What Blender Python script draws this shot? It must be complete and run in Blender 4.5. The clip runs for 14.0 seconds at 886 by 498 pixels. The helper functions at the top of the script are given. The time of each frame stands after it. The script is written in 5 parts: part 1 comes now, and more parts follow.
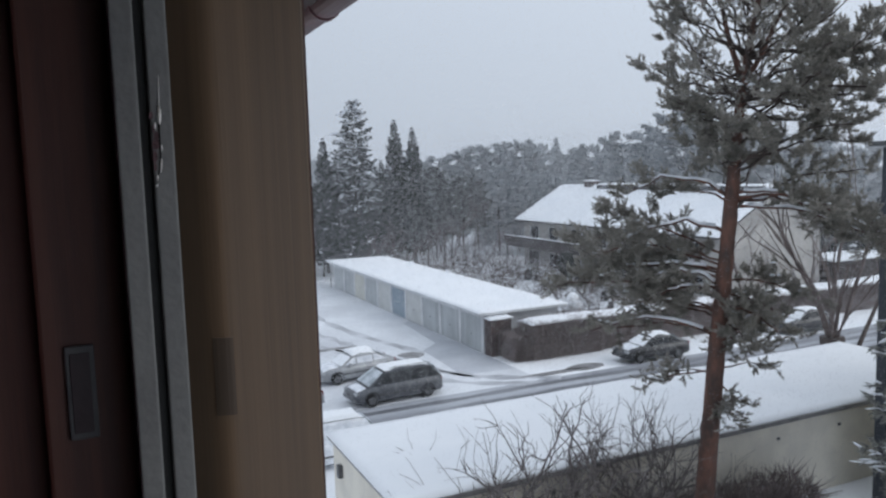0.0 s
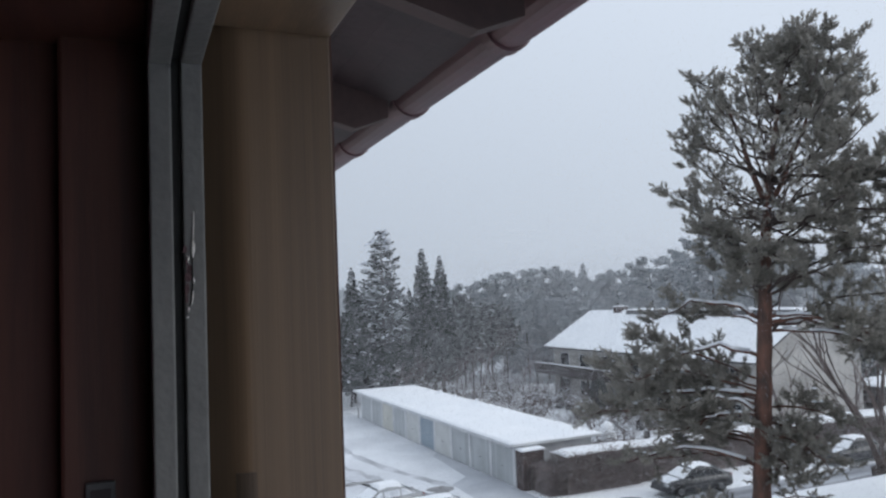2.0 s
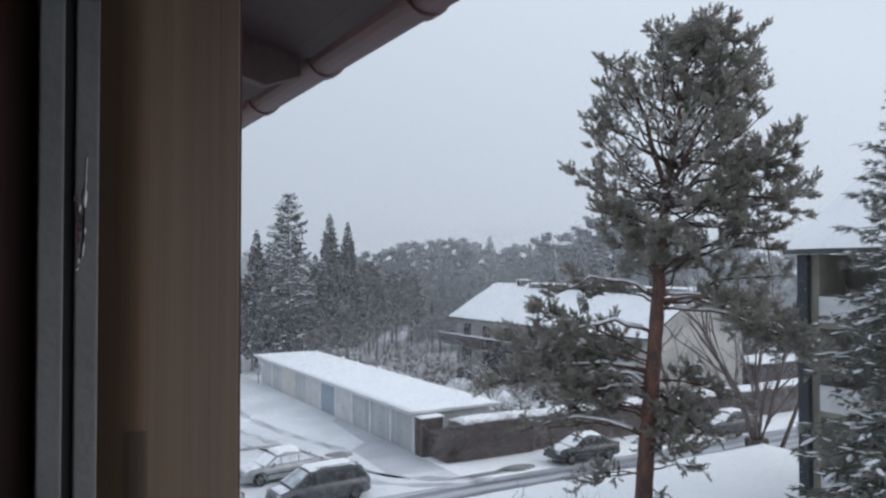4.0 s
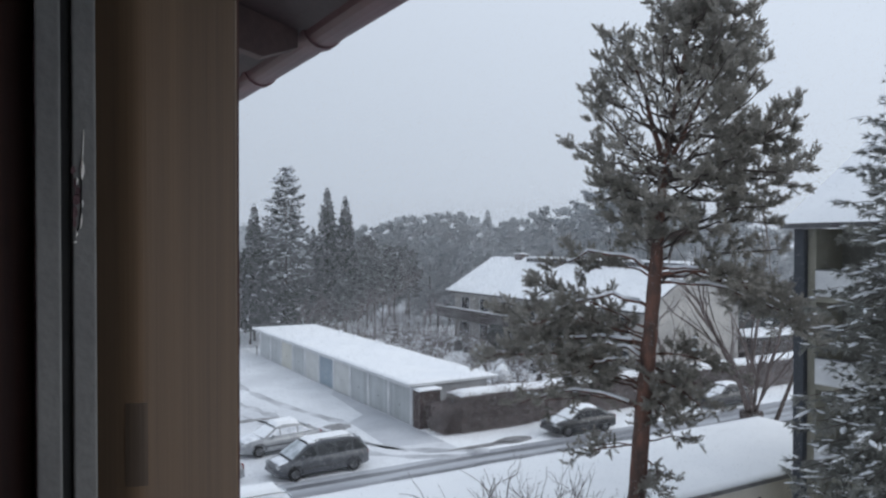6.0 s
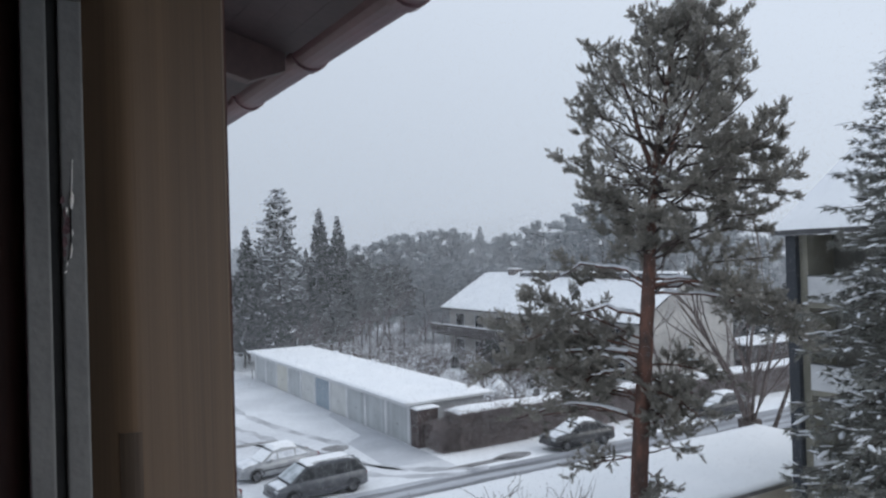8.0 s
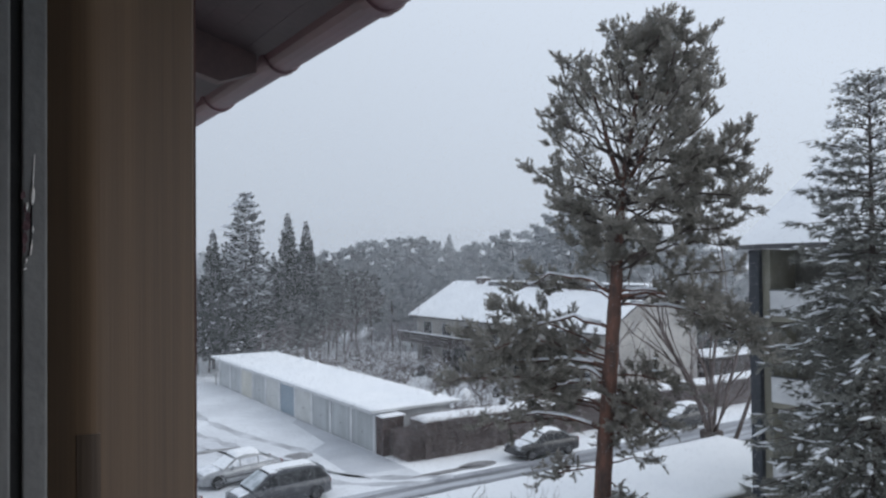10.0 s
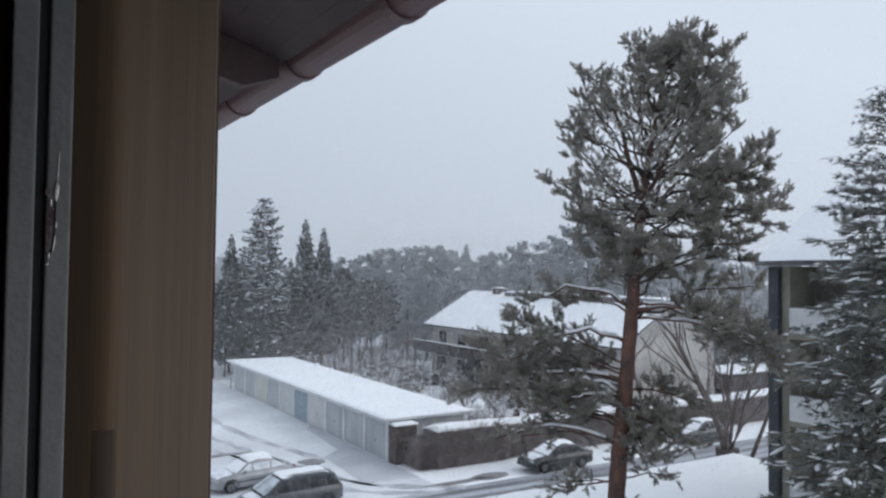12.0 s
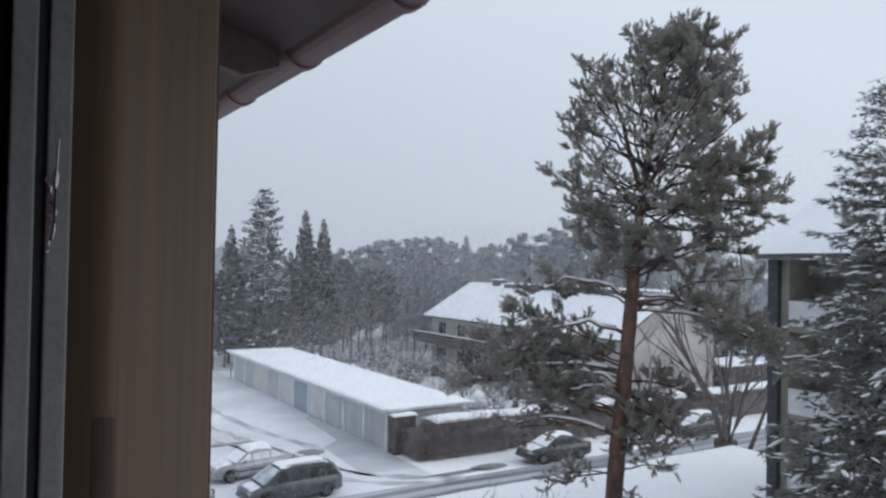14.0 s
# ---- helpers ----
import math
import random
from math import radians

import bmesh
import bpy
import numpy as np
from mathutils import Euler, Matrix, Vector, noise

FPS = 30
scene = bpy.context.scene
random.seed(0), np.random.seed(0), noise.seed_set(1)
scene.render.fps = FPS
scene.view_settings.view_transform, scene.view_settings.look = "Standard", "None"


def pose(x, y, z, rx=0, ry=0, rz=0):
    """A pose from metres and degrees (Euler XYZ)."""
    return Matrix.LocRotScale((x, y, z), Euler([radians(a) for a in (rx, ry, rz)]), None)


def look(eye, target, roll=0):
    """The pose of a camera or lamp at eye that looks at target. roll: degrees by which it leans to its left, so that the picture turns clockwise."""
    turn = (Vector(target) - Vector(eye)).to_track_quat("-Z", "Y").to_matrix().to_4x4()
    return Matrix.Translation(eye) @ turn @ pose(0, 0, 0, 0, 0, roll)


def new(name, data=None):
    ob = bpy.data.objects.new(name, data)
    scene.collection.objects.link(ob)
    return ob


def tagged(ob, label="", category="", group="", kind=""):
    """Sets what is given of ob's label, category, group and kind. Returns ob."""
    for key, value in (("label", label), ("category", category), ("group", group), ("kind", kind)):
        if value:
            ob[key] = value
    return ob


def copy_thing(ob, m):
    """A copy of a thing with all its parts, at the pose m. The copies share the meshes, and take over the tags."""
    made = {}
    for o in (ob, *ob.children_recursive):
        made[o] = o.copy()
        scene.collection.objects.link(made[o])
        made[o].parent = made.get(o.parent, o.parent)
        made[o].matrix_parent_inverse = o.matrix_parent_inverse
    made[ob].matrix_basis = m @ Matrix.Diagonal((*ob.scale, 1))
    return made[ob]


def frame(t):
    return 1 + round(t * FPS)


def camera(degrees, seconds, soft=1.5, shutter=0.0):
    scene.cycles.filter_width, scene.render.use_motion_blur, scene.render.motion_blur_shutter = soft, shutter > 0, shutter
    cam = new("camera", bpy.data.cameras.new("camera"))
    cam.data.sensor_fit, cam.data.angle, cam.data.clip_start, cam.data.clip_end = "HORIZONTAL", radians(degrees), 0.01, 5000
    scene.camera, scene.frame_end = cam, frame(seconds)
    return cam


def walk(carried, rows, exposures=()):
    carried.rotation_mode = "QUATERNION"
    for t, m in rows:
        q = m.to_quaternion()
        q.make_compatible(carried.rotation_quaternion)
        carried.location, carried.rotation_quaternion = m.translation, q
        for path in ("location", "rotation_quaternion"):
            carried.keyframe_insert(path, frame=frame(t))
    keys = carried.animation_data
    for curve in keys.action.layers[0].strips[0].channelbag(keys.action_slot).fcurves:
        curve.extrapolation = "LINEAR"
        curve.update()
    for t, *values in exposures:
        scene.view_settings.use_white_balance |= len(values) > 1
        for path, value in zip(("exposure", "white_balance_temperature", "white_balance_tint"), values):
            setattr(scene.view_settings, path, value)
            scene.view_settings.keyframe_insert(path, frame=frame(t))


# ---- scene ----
# The street runs along x, the block of flats along y; the window looks out towards +x.
cam = camera(61.0, 14.0, soft=2.4)
ROWS = [
    (0.0, -0.012, -0.000, 11.206, -24.87, -5.98, 1.64),
    (0.5, -0.013, 0.000, 11.208, -21.76, -1.47, 0.86),
    (1.0, -0.014, 0.000, 11.209, -20.32, 1.92, 1.78),
    (1.5, -0.013, -0.000, 11.212, -19.76, 2.48, 3.56),
    (2.0, -0.011, 0.000, 11.207, -22.77, 3.79, 2.40),
    (2.5, -0.011, 0.000, 11.206, -22.72, 3.61, 2.51),
    (3.0, -0.008, -0.000, 11.203, -27.15, 3.53, 2.26),
    (3.5, -0.005, -0.000, 11.197, -31.06, 3.03, -0.50),
    (3.7, -0.007, 0.000, 11.201, -29.98, 2.13, 0.17),
    (5.8, -0.010, -0.000, 11.200, -30.13, -1.21, -0.09),
    (6.0, -0.009, 0.000, 11.200, -30.00, -0.74, -0.02),
    (6.5, -0.009, 0.000, 11.201, -29.82, 0.09, 1.07),
    (7.0, -0.008, 0.000, 11.202, -30.17, 0.04, 1.28),
    (7.5, -0.007, 0.000, 11.202, -31.06, 0.21, 1.31),
    (8.0, -0.008, 0.000, 11.202, -30.54, 0.56, 1.70),
    (8.5, -0.008, 0.000, 11.202, -30.45, 0.66, 1.50),
    (9.0, -0.007, -0.000, 11.200, -31.40, 0.89, 1.10),
    (9.2, -0.007, 0.000, 11.199, -32.86, 1.10, 0.74),
    (11.3, -0.007, 0.000, 11.195, -32.10, 1.19, -0.29),
    (11.5, -0.007, -0.000, 11.193, -31.40, 1.32, -0.26),
    (12.0, -0.008, 0.000, 11.191, -31.65, 1.83, -0.70),
    (12.5, -0.008, 0.000, 11.191, -31.31, 1.95, -0.41),
    (13.0, -0.008, 0.000, 11.191, -31.03, 2.19, -0.52),
    (13.5, -0.008, -0.000, 11.189, -31.66, 1.51, -1.33),
    (14.0, -0.008, 0.000, 11.188, -31.66, 1.18, -0.96),
]
walk(cam, [(t, pose(x, y, z, 90 + pitch, roll, yaw)) for t, x, y, z, yaw, pitch, roll in ROWS])

# ---- world and light: overcast winter sky ----
world = bpy.data.worlds.new("overcast_sky")
scene.world = world
world.use_nodes = True
wn, wl = world.node_tree.nodes, world.node_tree.links
wn.clear()
w_out = wn.new("ShaderNodeOutputWorld")
w_bg = wn.new("ShaderNodeBackground")
w_sky = wn.new("ShaderNodeTexSky")
w_sky.sky_type = "NISHITA"
w_sky.sun_disc = False
w_sky.sun_elevation, w_sky.sun_rotation = radians(24), radians(120)
w_sky.dust_density, w_sky.air_density = 4.0, 1.0
w_geo = wn.new("ShaderNodeTexCoord")
w_ramp = wn.new("ShaderNodeValToRGB")
w_ramp.color_ramp.elements[0].position, w_ramp.color_ramp.elements[0].color = 0.0, (0.405, 0.458, 0.540, 1)
w_ramp.color_ramp.elements[1].position, w_ramp.color_ramp.elements[1].color = 0.5, (0.645, 0.72, 0.83, 1)
w_scale = wn.new("ShaderNodeVectorMath")
w_scale.operation = "SCALE"
w_scale.inputs["Scale"].default_value = 0.06
w_mix = wn.new("ShaderNodeMix")
w_mix.data_type = "RGBA"
w_mix.inputs[0].default_value = 0.93
# the cloud is a little brighter towards the street's far end
w_dot = wn.new("ShaderNodeVectorMath")
w_dot.operation = "DOT_PRODUCT"
w_dot.inputs[1].default_value = (0.20, -0.20, 0.8)
w_lift = wn.new("ShaderNodeMath")
w_lift.inputs[1].default_value = 0.24
wl.new(w_geo.outputs["Generated"], w_dot.inputs[0])
wl.new(w_dot.outputs["Value"], w_lift.inputs[0])
wl.new(w_lift.outputs[0], w_ramp.inputs[0])
wl.new(w_sky.outputs[0], w_scale.inputs[0])
wl.new(w_scale.outputs[0], w_mix.inputs["A"])
wl.new(w_ramp.outputs[0], w_mix.inputs["B"])
wl.new(w_mix.outputs["Result"], w_bg.inputs[0])
wl.new(w_bg.outputs[0], w_out.inputs[0])
w_bg.inputs[1].default_value = 1.10

sun = new("sun", bpy.data.lights.new("sun", "SUN"))
sun.data.energy, sun.data.angle, sun.data.color = 0.85, radians(40), (0.97, 0.985, 1.0)
sun.matrix_world = look((30, -20, 25), (0, 0, 0))


# ---- materials ----
def material(name, base, other=None, rough=0.7, scale=6.0, fine=40.0, bump=0.2, metal=0.0, stretch=(1, 1, 1), contrast=0.5, vary=0.0, depth=0.02):
    """A noisy two-tone surface: large stains and fine grain, with relief; vary: change of tone from object to object."""
    m = bpy.data.materials.new(name)
    m.use_nodes = True
    n, l = m.node_tree.nodes, m.node_tree.links
    b = n["Principled BSDF"]
    other = other or tuple(c * 0.7 for c in base)
    tc, mp = n.new("ShaderNodeTexCoord"), n.new("ShaderNodeMapping")
    mp.inputs["Scale"].default_value = stretch
    l.new(tc.outputs["Object"], mp.inputs[0])
    big, small = n.new("ShaderNodeTexNoise"), n.new("ShaderNodeTexNoise")
    big.inputs["Scale"].default_value, big.inputs["Detail"].default_value = scale, 4
    small.inputs["Scale"].default_value, small.inputs["Detail"].default_value = fine, 3
    for k in (big, small):
        l.new(mp.outputs[0], k.inputs["Vector"])
    add = n.new("ShaderNodeMath")
    add.operation = "MULTIPLY_ADD"
    add.inputs[1].default_value = 0.35
    l.new(small.outputs[0], add.inputs[0])
    l.new(big.outputs[0], add.inputs[2])
    ramp = n.new("ShaderNodeValToRGB")
    ramp.color_ramp.elements[0].position, ramp.color_ramp.elements[0].color = 0.67 - contrast / 4, (*other, 1)
    ramp.color_ramp.elements[1].position, ramp.color_ramp.elements[1].color = 0.67 + contrast / 4, (*base, 1)
    l.new(add.outputs[0], ramp.inputs[0])
    colour = ramp.outputs[0]
    if vary:
        info, hsv = n.new("ShaderNodeObjectInfo"), n.new("ShaderNodeHueSaturation")
        rng = n.new("ShaderNodeMapRange")
        rng.inputs["To Min"].default_value, rng.inputs["To Max"].default_value = 1 - vary, 1 + vary
        l.new(info.outputs["Random"], rng.inputs[0])
        l.new(rng.outputs[0], hsv.inputs["Value"])
        l.new(colour, hsv.inputs["Color"])
        colour = hsv.outputs[0]
    l.new(colour, b.inputs["Base Color"])
    b.inputs["Roughness"].default_value, b.inputs["Metallic"].default_value = rough, metal
    if bump:
        bp = n.new("ShaderNodeBump")
        bp.inputs["Strength"].default_value, bp.inputs["Distance"].default_value = bump, depth
        l.new(add.outputs[0], bp.inputs["Height"])
        l.new(bp.outputs[0], b.inputs["Normal"])
    return m


SNOW = material("fresh_snow", (0.92, 0.935, 0.955), (0.85, 0.872, 0.905), 0.75, 0.35, 9, 0.25, contrast=0.9)
SNOW_THIN = material("thin_trodden_snow", (0.86, 0.88, 0.91), (0.57, 0.585, 0.62), 0.7, 0.16, 3, 0.3, stretch=(0.8, 1, 1), contrast=0.9)
SLUSH = material("grey_slush", (0.52, 0.54, 0.58), (0.24, 0.25, 0.28), 0.5, 0.6, 7, 0.3, stretch=(0.25, 1, 1), contrast=0.8)
APRON = material("thin_grey_slush", (0.60, 0.62, 0.66), (0.40, 0.42, 0.46), 0.5, 0.35, 4, 0.25, contrast=0.9)
WET = material("wet_asphalt", (0.30, 0.31, 0.34), (0.10, 0.105, 0.115), 0.4, 0.9, 8, 0.3, stretch=(0.15, 1, 1), contrast=0.7)
SNOW_DUST = material("snow_on_branches", (0.86, 0.88, 0.92), (0.62, 0.65, 0.70), 0.8, 3, 30, 0.2)
RENDER_BEIGE = material("beige_render", (0.78, 0.735, 0.645), (0.69, 0.65, 0.575), 0.9, 1.2, 30, 0.15)
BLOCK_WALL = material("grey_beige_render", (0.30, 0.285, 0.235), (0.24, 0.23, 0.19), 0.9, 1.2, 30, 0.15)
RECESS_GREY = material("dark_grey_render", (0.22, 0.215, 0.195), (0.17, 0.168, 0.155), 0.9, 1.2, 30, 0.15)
WHITE_WALL = material("white_painted_board", (0.66, 0.67, 0.68), (0.52, 0.53, 0.55), 0.8, 1.0, 20, 0.1)
HOUSE_WALL = material("pale_render", (0.50, 0.48, 0.45), (0.36, 0.345, 0.33), 0.9, 0.5, 12, 0.15)
DOOR_GREY = material("grey_metal_door", (0.43, 0.455, 0.465), (0.38, 0.40, 0.41), 0.55, 0.8, 12, 0.1, vary=0.10)
DOOR_BLUE = material("blue_metal_door", (0.28, 0.345, 0.40), (0.245, 0.30, 0.35), 0.55, 0.8, 12, 0.1)
DOOR_WHITE = material("white_metal_door", (0.60, 0.61, 0.60), (0.50, 0.51, 0.50), 0.55, 0.8, 12, 0.1)
DOOR_CREAM = material("cream_metal_door", (0.58, 0.575, 0.52), (0.50, 0.495, 0.45), 0.55, 0.8, 12, 0.1)
TRIM_DARK = material("dark_grey_trim", (0.10, 0.10, 0.105), (0.06, 0.06, 0.065), 0.5, 2, 30, 0.1)
TRIM_GREY = material("grey_fascia_sheet", (0.24, 0.23, 0.23), (0.15, 0.145, 0.15), 0.5, 2, 30, 0.1)
PIER_BLUE = material("dark_blue_grey_paint", (0.036, 0.042, 0.052), (0.028, 0.033, 0.042), 0.5, 1, 20, 0.1)
BRICK_DARK = material("dark_brown_brick", (0.105, 0.080, 0.076), (0.066, 0.052, 0.051), 0.85, 3, 25, 0.4)
GLASS_DARK = material("dark_window_glass", (0.03, 0.033, 0.038), (0.02, 0.022, 0.026), 0.08, 1, 5, 0)
TIMBER_DARK = material("dark_stained_timber", (0.045, 0.032, 0.03), (0.028, 0.02, 0.02), 0.7, 2, 30, 0.3, stretch=(6, 1, 1))
REVEAL_TAN = material("tan_varnished_wood", (0.178, 0.113, 0.067), (0.106, 0.071, 0.047), 0.5, 5, 50, 0.05, stretch=(7, 1, 0.06), contrast=0.9)
REVEAL_DARK = material("plate_reflection_wood", (0.115, 0.080, 0.055), (0.085, 0.060, 0.043), 0.5, 9, 60, 0.06, stretch=(6, 1, 0.2))
LINING_BROWN = material("dark_brown_wood", (0.082, 0.031, 0.022), (0.056, 0.022, 0.017), 0.55, 5, 60, 0.06, stretch=(8, 1, 0.25))
# worn white paint coloured dark grey: the dim light is in the base colour
FRAME_WHITE_DIM = material("worn_white_paint_dimmed", (0.166, 0.164, 0.158), (0.134, 0.132, 0.128), 0.6, 5, 80, 0.2)
RUT = material("pressed_grey_snow", (0.66, 0.675, 0.71), (0.34, 0.35, 0.375), 0.65, 0.6, 6, 0.2, contrast=0.6)
MELT = material("melting_brown_slush", (0.34, 0.34, 0.35), (0.14, 0.135, 0.135), 0.5, 1.4, 9, 0.3, contrast=0.8)
GASKET = material("black_rubber", (0.012, 0.012, 0.012), None, 0.7, 30, 90, 0.1)
CURTAIN_PINK = material("pink_cotton", (0.66, 0.32, 0.46), (0.58, 0.27, 0.40), 0.9, 20, 300, 0.3)
PLASTER_DIM = material("darkened_room_plaster", (0.20, 0.17, 0.155), (0.16, 0.14, 0.13), 0.9, 2, 20, 0.1)
FLOOR_WOOD = material("brown_parquet", (0.16, 0.09, 0.05), (0.10, 0.06, 0.035), 0.4, 3, 40, 0.1, stretch=(1, 6, 1))
# worn steel whose highlights are put into a pale matte colour
METAL_WORN_GLINT = material("worn_steel_with_highlights", (0.86, 0.84, 0.80), (0.62, 0.57, 0.53), 0.35, 30, 120, 0.3)
GUTTER_METAL = material("maroon_painted_steel", (0.098, 0.046, 0.057), (0.070, 0.036, 0.044), 0.5, 3, 40, 0.1)
SOFFIT = material("dark_purple_brown_boards", (0.034, 0.018, 0.022), (0.021, 0.012, 0.015), 0.7, 3, 40, 0.2)
RAFTER = material("brown_rafter_wood", (0.058, 0.034, 0.034), (0.034, 0.021, 0.022), 0.7, 4, 50, 0.2)


# ---- geometry helpers ----
class Geo:
    """Vertices and faces of one mesh, in world or thing coordinates."""

    def __init__(self):
        self.v, self.f = [], []

    def box(self, x0, x1, y0, y1, z0, z1, bevel=0.0):
        o = len(self.v)
        if bevel <= 0:
            self.v += [(x, y, z) for z in (z0, z1) for y in (y0, y1) for x in (x0, x1)]
            self.f += [tuple(o + i for i in q) for q in ((0, 2, 3, 1), (4, 5, 7, 6), (0, 1, 5, 4), (2, 6, 7, 3), (0, 4, 6, 2), (1, 3, 7, 5))]
            return self
        b = min(bevel, (x1 - x0) / 3, (y1 - y0) / 3, (z1 - z0) / 3)
        bm = bmesh.new()
        bmesh.ops.create_cube(bm, size=1.0, matrix=Matrix.Translation(((x0 + x1) / 2, (y0 + y1) / 2, (z0 + z1) / 2)) @ Matrix.Diagonal((x1 - x0, y1 - y0, z1 - z0, 1)))
        bmesh.ops.bevel(bm, geom=bm.edges[:], offset=b, segments=2, affect="EDGES", profile=0.5)
        bm.verts.index_update()
        self.v += [tuple(k.co) for k in bm.verts]
        self.f += [tuple(o + k.index for k in q.verts) for q in bm.faces]
        bm.free()
        return self

    def tube(self, pts, radii, sides=6, cap=True):
        o = len(self.v)
        pts = [Vector(p) for p in pts]
        for i, p in enumerate(pts):
            d = (pts[min(i + 1, len(pts) - 1)] - pts[max(i - 1, 0)])
            d = d.normalized() if d.length > 1e-9 else Vector((0, 0, 1))
            a = d.orthogonal().normalized() if abs(d.z) > 0.95 else d.cross(Vector((0, 0, 1))).normalized()
            b = d.cross(a)
            for k in range(sides):
                w = 2 * math.pi * k / sides
                self.v.append(tuple(p + float(radii[i]) * (math.cos(w) * a + math.sin(w) * b)))
        for i in range(len(pts) - 1):
            for k in range(sides):
                q, r = o + i * sides + k, o + i * sides + (k + 1) % sides
                self.f.append((q, r, r + sides, q + sides))
        if cap:
            self.f.append(tuple(range(o, o + sides))[::-1])
            e = o + (len(pts) - 1) * sides
            self.f.append(tuple(range(e, e + sides)))
        return self

    def prism(self, outline, axis, lo, hi):
        """An outline of two coordinates drawn out along an axis."""
        o, n = len(self.v), len(outline)
        for c in (lo, hi):
            for p, q in outline:
                self.v.append({"x": (c, p, q), "y": (p, c, q), "z": (p, q, c)}[axis])
        self.f += [tuple(range(o, o + n)), tuple(range(o + n, o + 2 * n))[::-1]]
        self.f += [(o + i, o + (i + 1) % n, o + n + (i + 1) % n, o + n + i) for i in range(n)]
        return self

    def sheet(self, x0, x1, y0, y1, z, thick, step, rough=0.03, seed=0, droop=0.04):
        """A lying slab of snow: an uneven top, soft rims and closed sides."""
        nx, ny = max(2, int((x1 - x0) / step)), max(2, int((y1 - y0) / step))
        o = len(self.v)
        for j in range(ny + 1):
            for i in range(nx + 1):
                x, y = x0 + (x1 - x0) * i / nx, y0 + (y1 - y0) * j / ny
                rim = i in (0, nx) or j in (0, ny)
                h = noise.noise((x * 0.6 + seed, y * 0.6, seed)) * rough + noise.noise((x * 2.3, y * 2.3, seed + 5)) * rough * 0.5
                jx = noise.noise((x * 1.7, y * 1.7, seed + 9)) * droop if rim else 0
                self.v.append((x + jx, y + jx, z + thick + h - (thick * 0.45 if rim else 0)))
        for j in range(ny):
            for i in range(nx):
                a = o + j * (nx + 1) + i
                self.f.append((a, a + 1, a + nx + 2, a + nx + 1))
        ring = [o + i for i in range(nx + 1)] + [o + j * (nx + 1) + nx for j in range(1, ny + 1)]
        ring += [o + ny * (nx + 1) + i for i in range(nx - 1, -1, -1)] + [o + j * (nx + 1) for j in range(ny - 1, 0, -1)]
        b = len(self.v)
        self.v += [(self.v[i][0], self.v[i][1], z) for i in ring]
        n = len(ring)
        self.f += [(ring[i], b + i, b + (i + 1) % n, ring[(i + 1) % n]) for i in range(n)]
        self.f.append(tuple(b + i for i in range(n))[::-1])
        return self


def mesh_of(name, geo, mat, smooth=False):
    me = bpy.data.meshes.new(name)
    me.from_pydata([tuple(p) for p in geo.v], [], geo.f)
    me.materials.append(mat)
    if smooth:
        me.polygons.foreach_set("use_smooth", [True] * len(me.polygons))
    me.update()
    return me


BASE = {}


def thing(name, base, label, category, group="", kind=""):
    """A top-level thing: an Empty at its base."""
    ob = new(name)
    ob.empty_display_size = 0.2
    ob.location = base
    BASE[ob] = Vector(base)
    return tagged(ob, label, category, group, kind)


def part(name, geo, mat, parent, label="", smooth=False, kind=""):
    """A mesh under a thing or a part; geo is given in the world and is shifted to the thing's base."""
    base = BASE[parent]
    geo.v = [(p[0] - base.x, p[1] - base.y, p[2] - base.z) for p in geo.v]
    ob = new(name, mesh_of(name, geo, mat, smooth))
    ob.parent = parent
    BASE[ob] = base
    return tagged(ob, label, kind=kind)


def solid(name, geo, mat, label, category, kind="", group="", smooth=False):
    """A top-level thing of one mesh."""
    ob = new(name, mesh_of(name, geo, mat, smooth))
    BASE[ob] = Vector((0, 0, 0))
    return tagged(ob, label, category, group, kind)


# ---- ground, road, yard ----
def ground_sheet():
    g = Geo()
    cuts = [-1500, -400, -150, -60] + list(range(-50, 126, 5)) + [150, 220, 400, 1500]
    n = len(cuts)
    for y in cuts:
        for x in cuts:
            g.v.append((x, y, noise.noise((x * 0.07, y * 0.07, 3)) * 0.05 - 0.06))
    g.f = [(j * n + i, j * n + i + 1, j * n + i + n + 1, j * n + i + n) for j in range(n - 1) for i in range(n - 1)]
    return solid("ground", g, SNOW, "snow-covered ground around the houses and street", "ground", "structure", smooth=True)


ground_sheet()
solid("road", Geo().box(-60, 140, 28.6, 33.3, -0.3, 0.004), SLUSH, "street with a thin layer of grey slushy snow", "road", "structure")
solid("yard", Geo().box(-30, 20.85, 33.3, 90, -0.3, 0.0), SNOW_THIN, "parking yard under thin trodden snow", "yard", "structure")


def track(name, x0, x1, y, width, mat, label, seed=0, bend=0.0):
    """A long wheel rut with wandering sides."""
    g, n = Geo(), 70
    for i in range(n + 1):
        x = x0 + (x1 - x0) * i / n
        c = y + bend * ((i / n) ** 2) + noise.noise((x * 0.12, seed, 1)) * 0.18
        w = width * (0.75 + 0.5 * noise.noise((x * 0.4, seed, 7)))
        g.v += [(x, c - w / 2, 0.010), (x, c + w / 2, 0.010), (x, c - w / 2, -0.1), (x, c + w / 2, -0.1)]
    for i in range(n):
        a = 4 * i
        g.f += [(a, a + 4, a + 5, a + 1), (a, a + 2, a + 6, a + 4), (a + 1, a + 5, a + 7, a + 3)]
    return solid(name, g, mat, label, "tyre track", "structure")


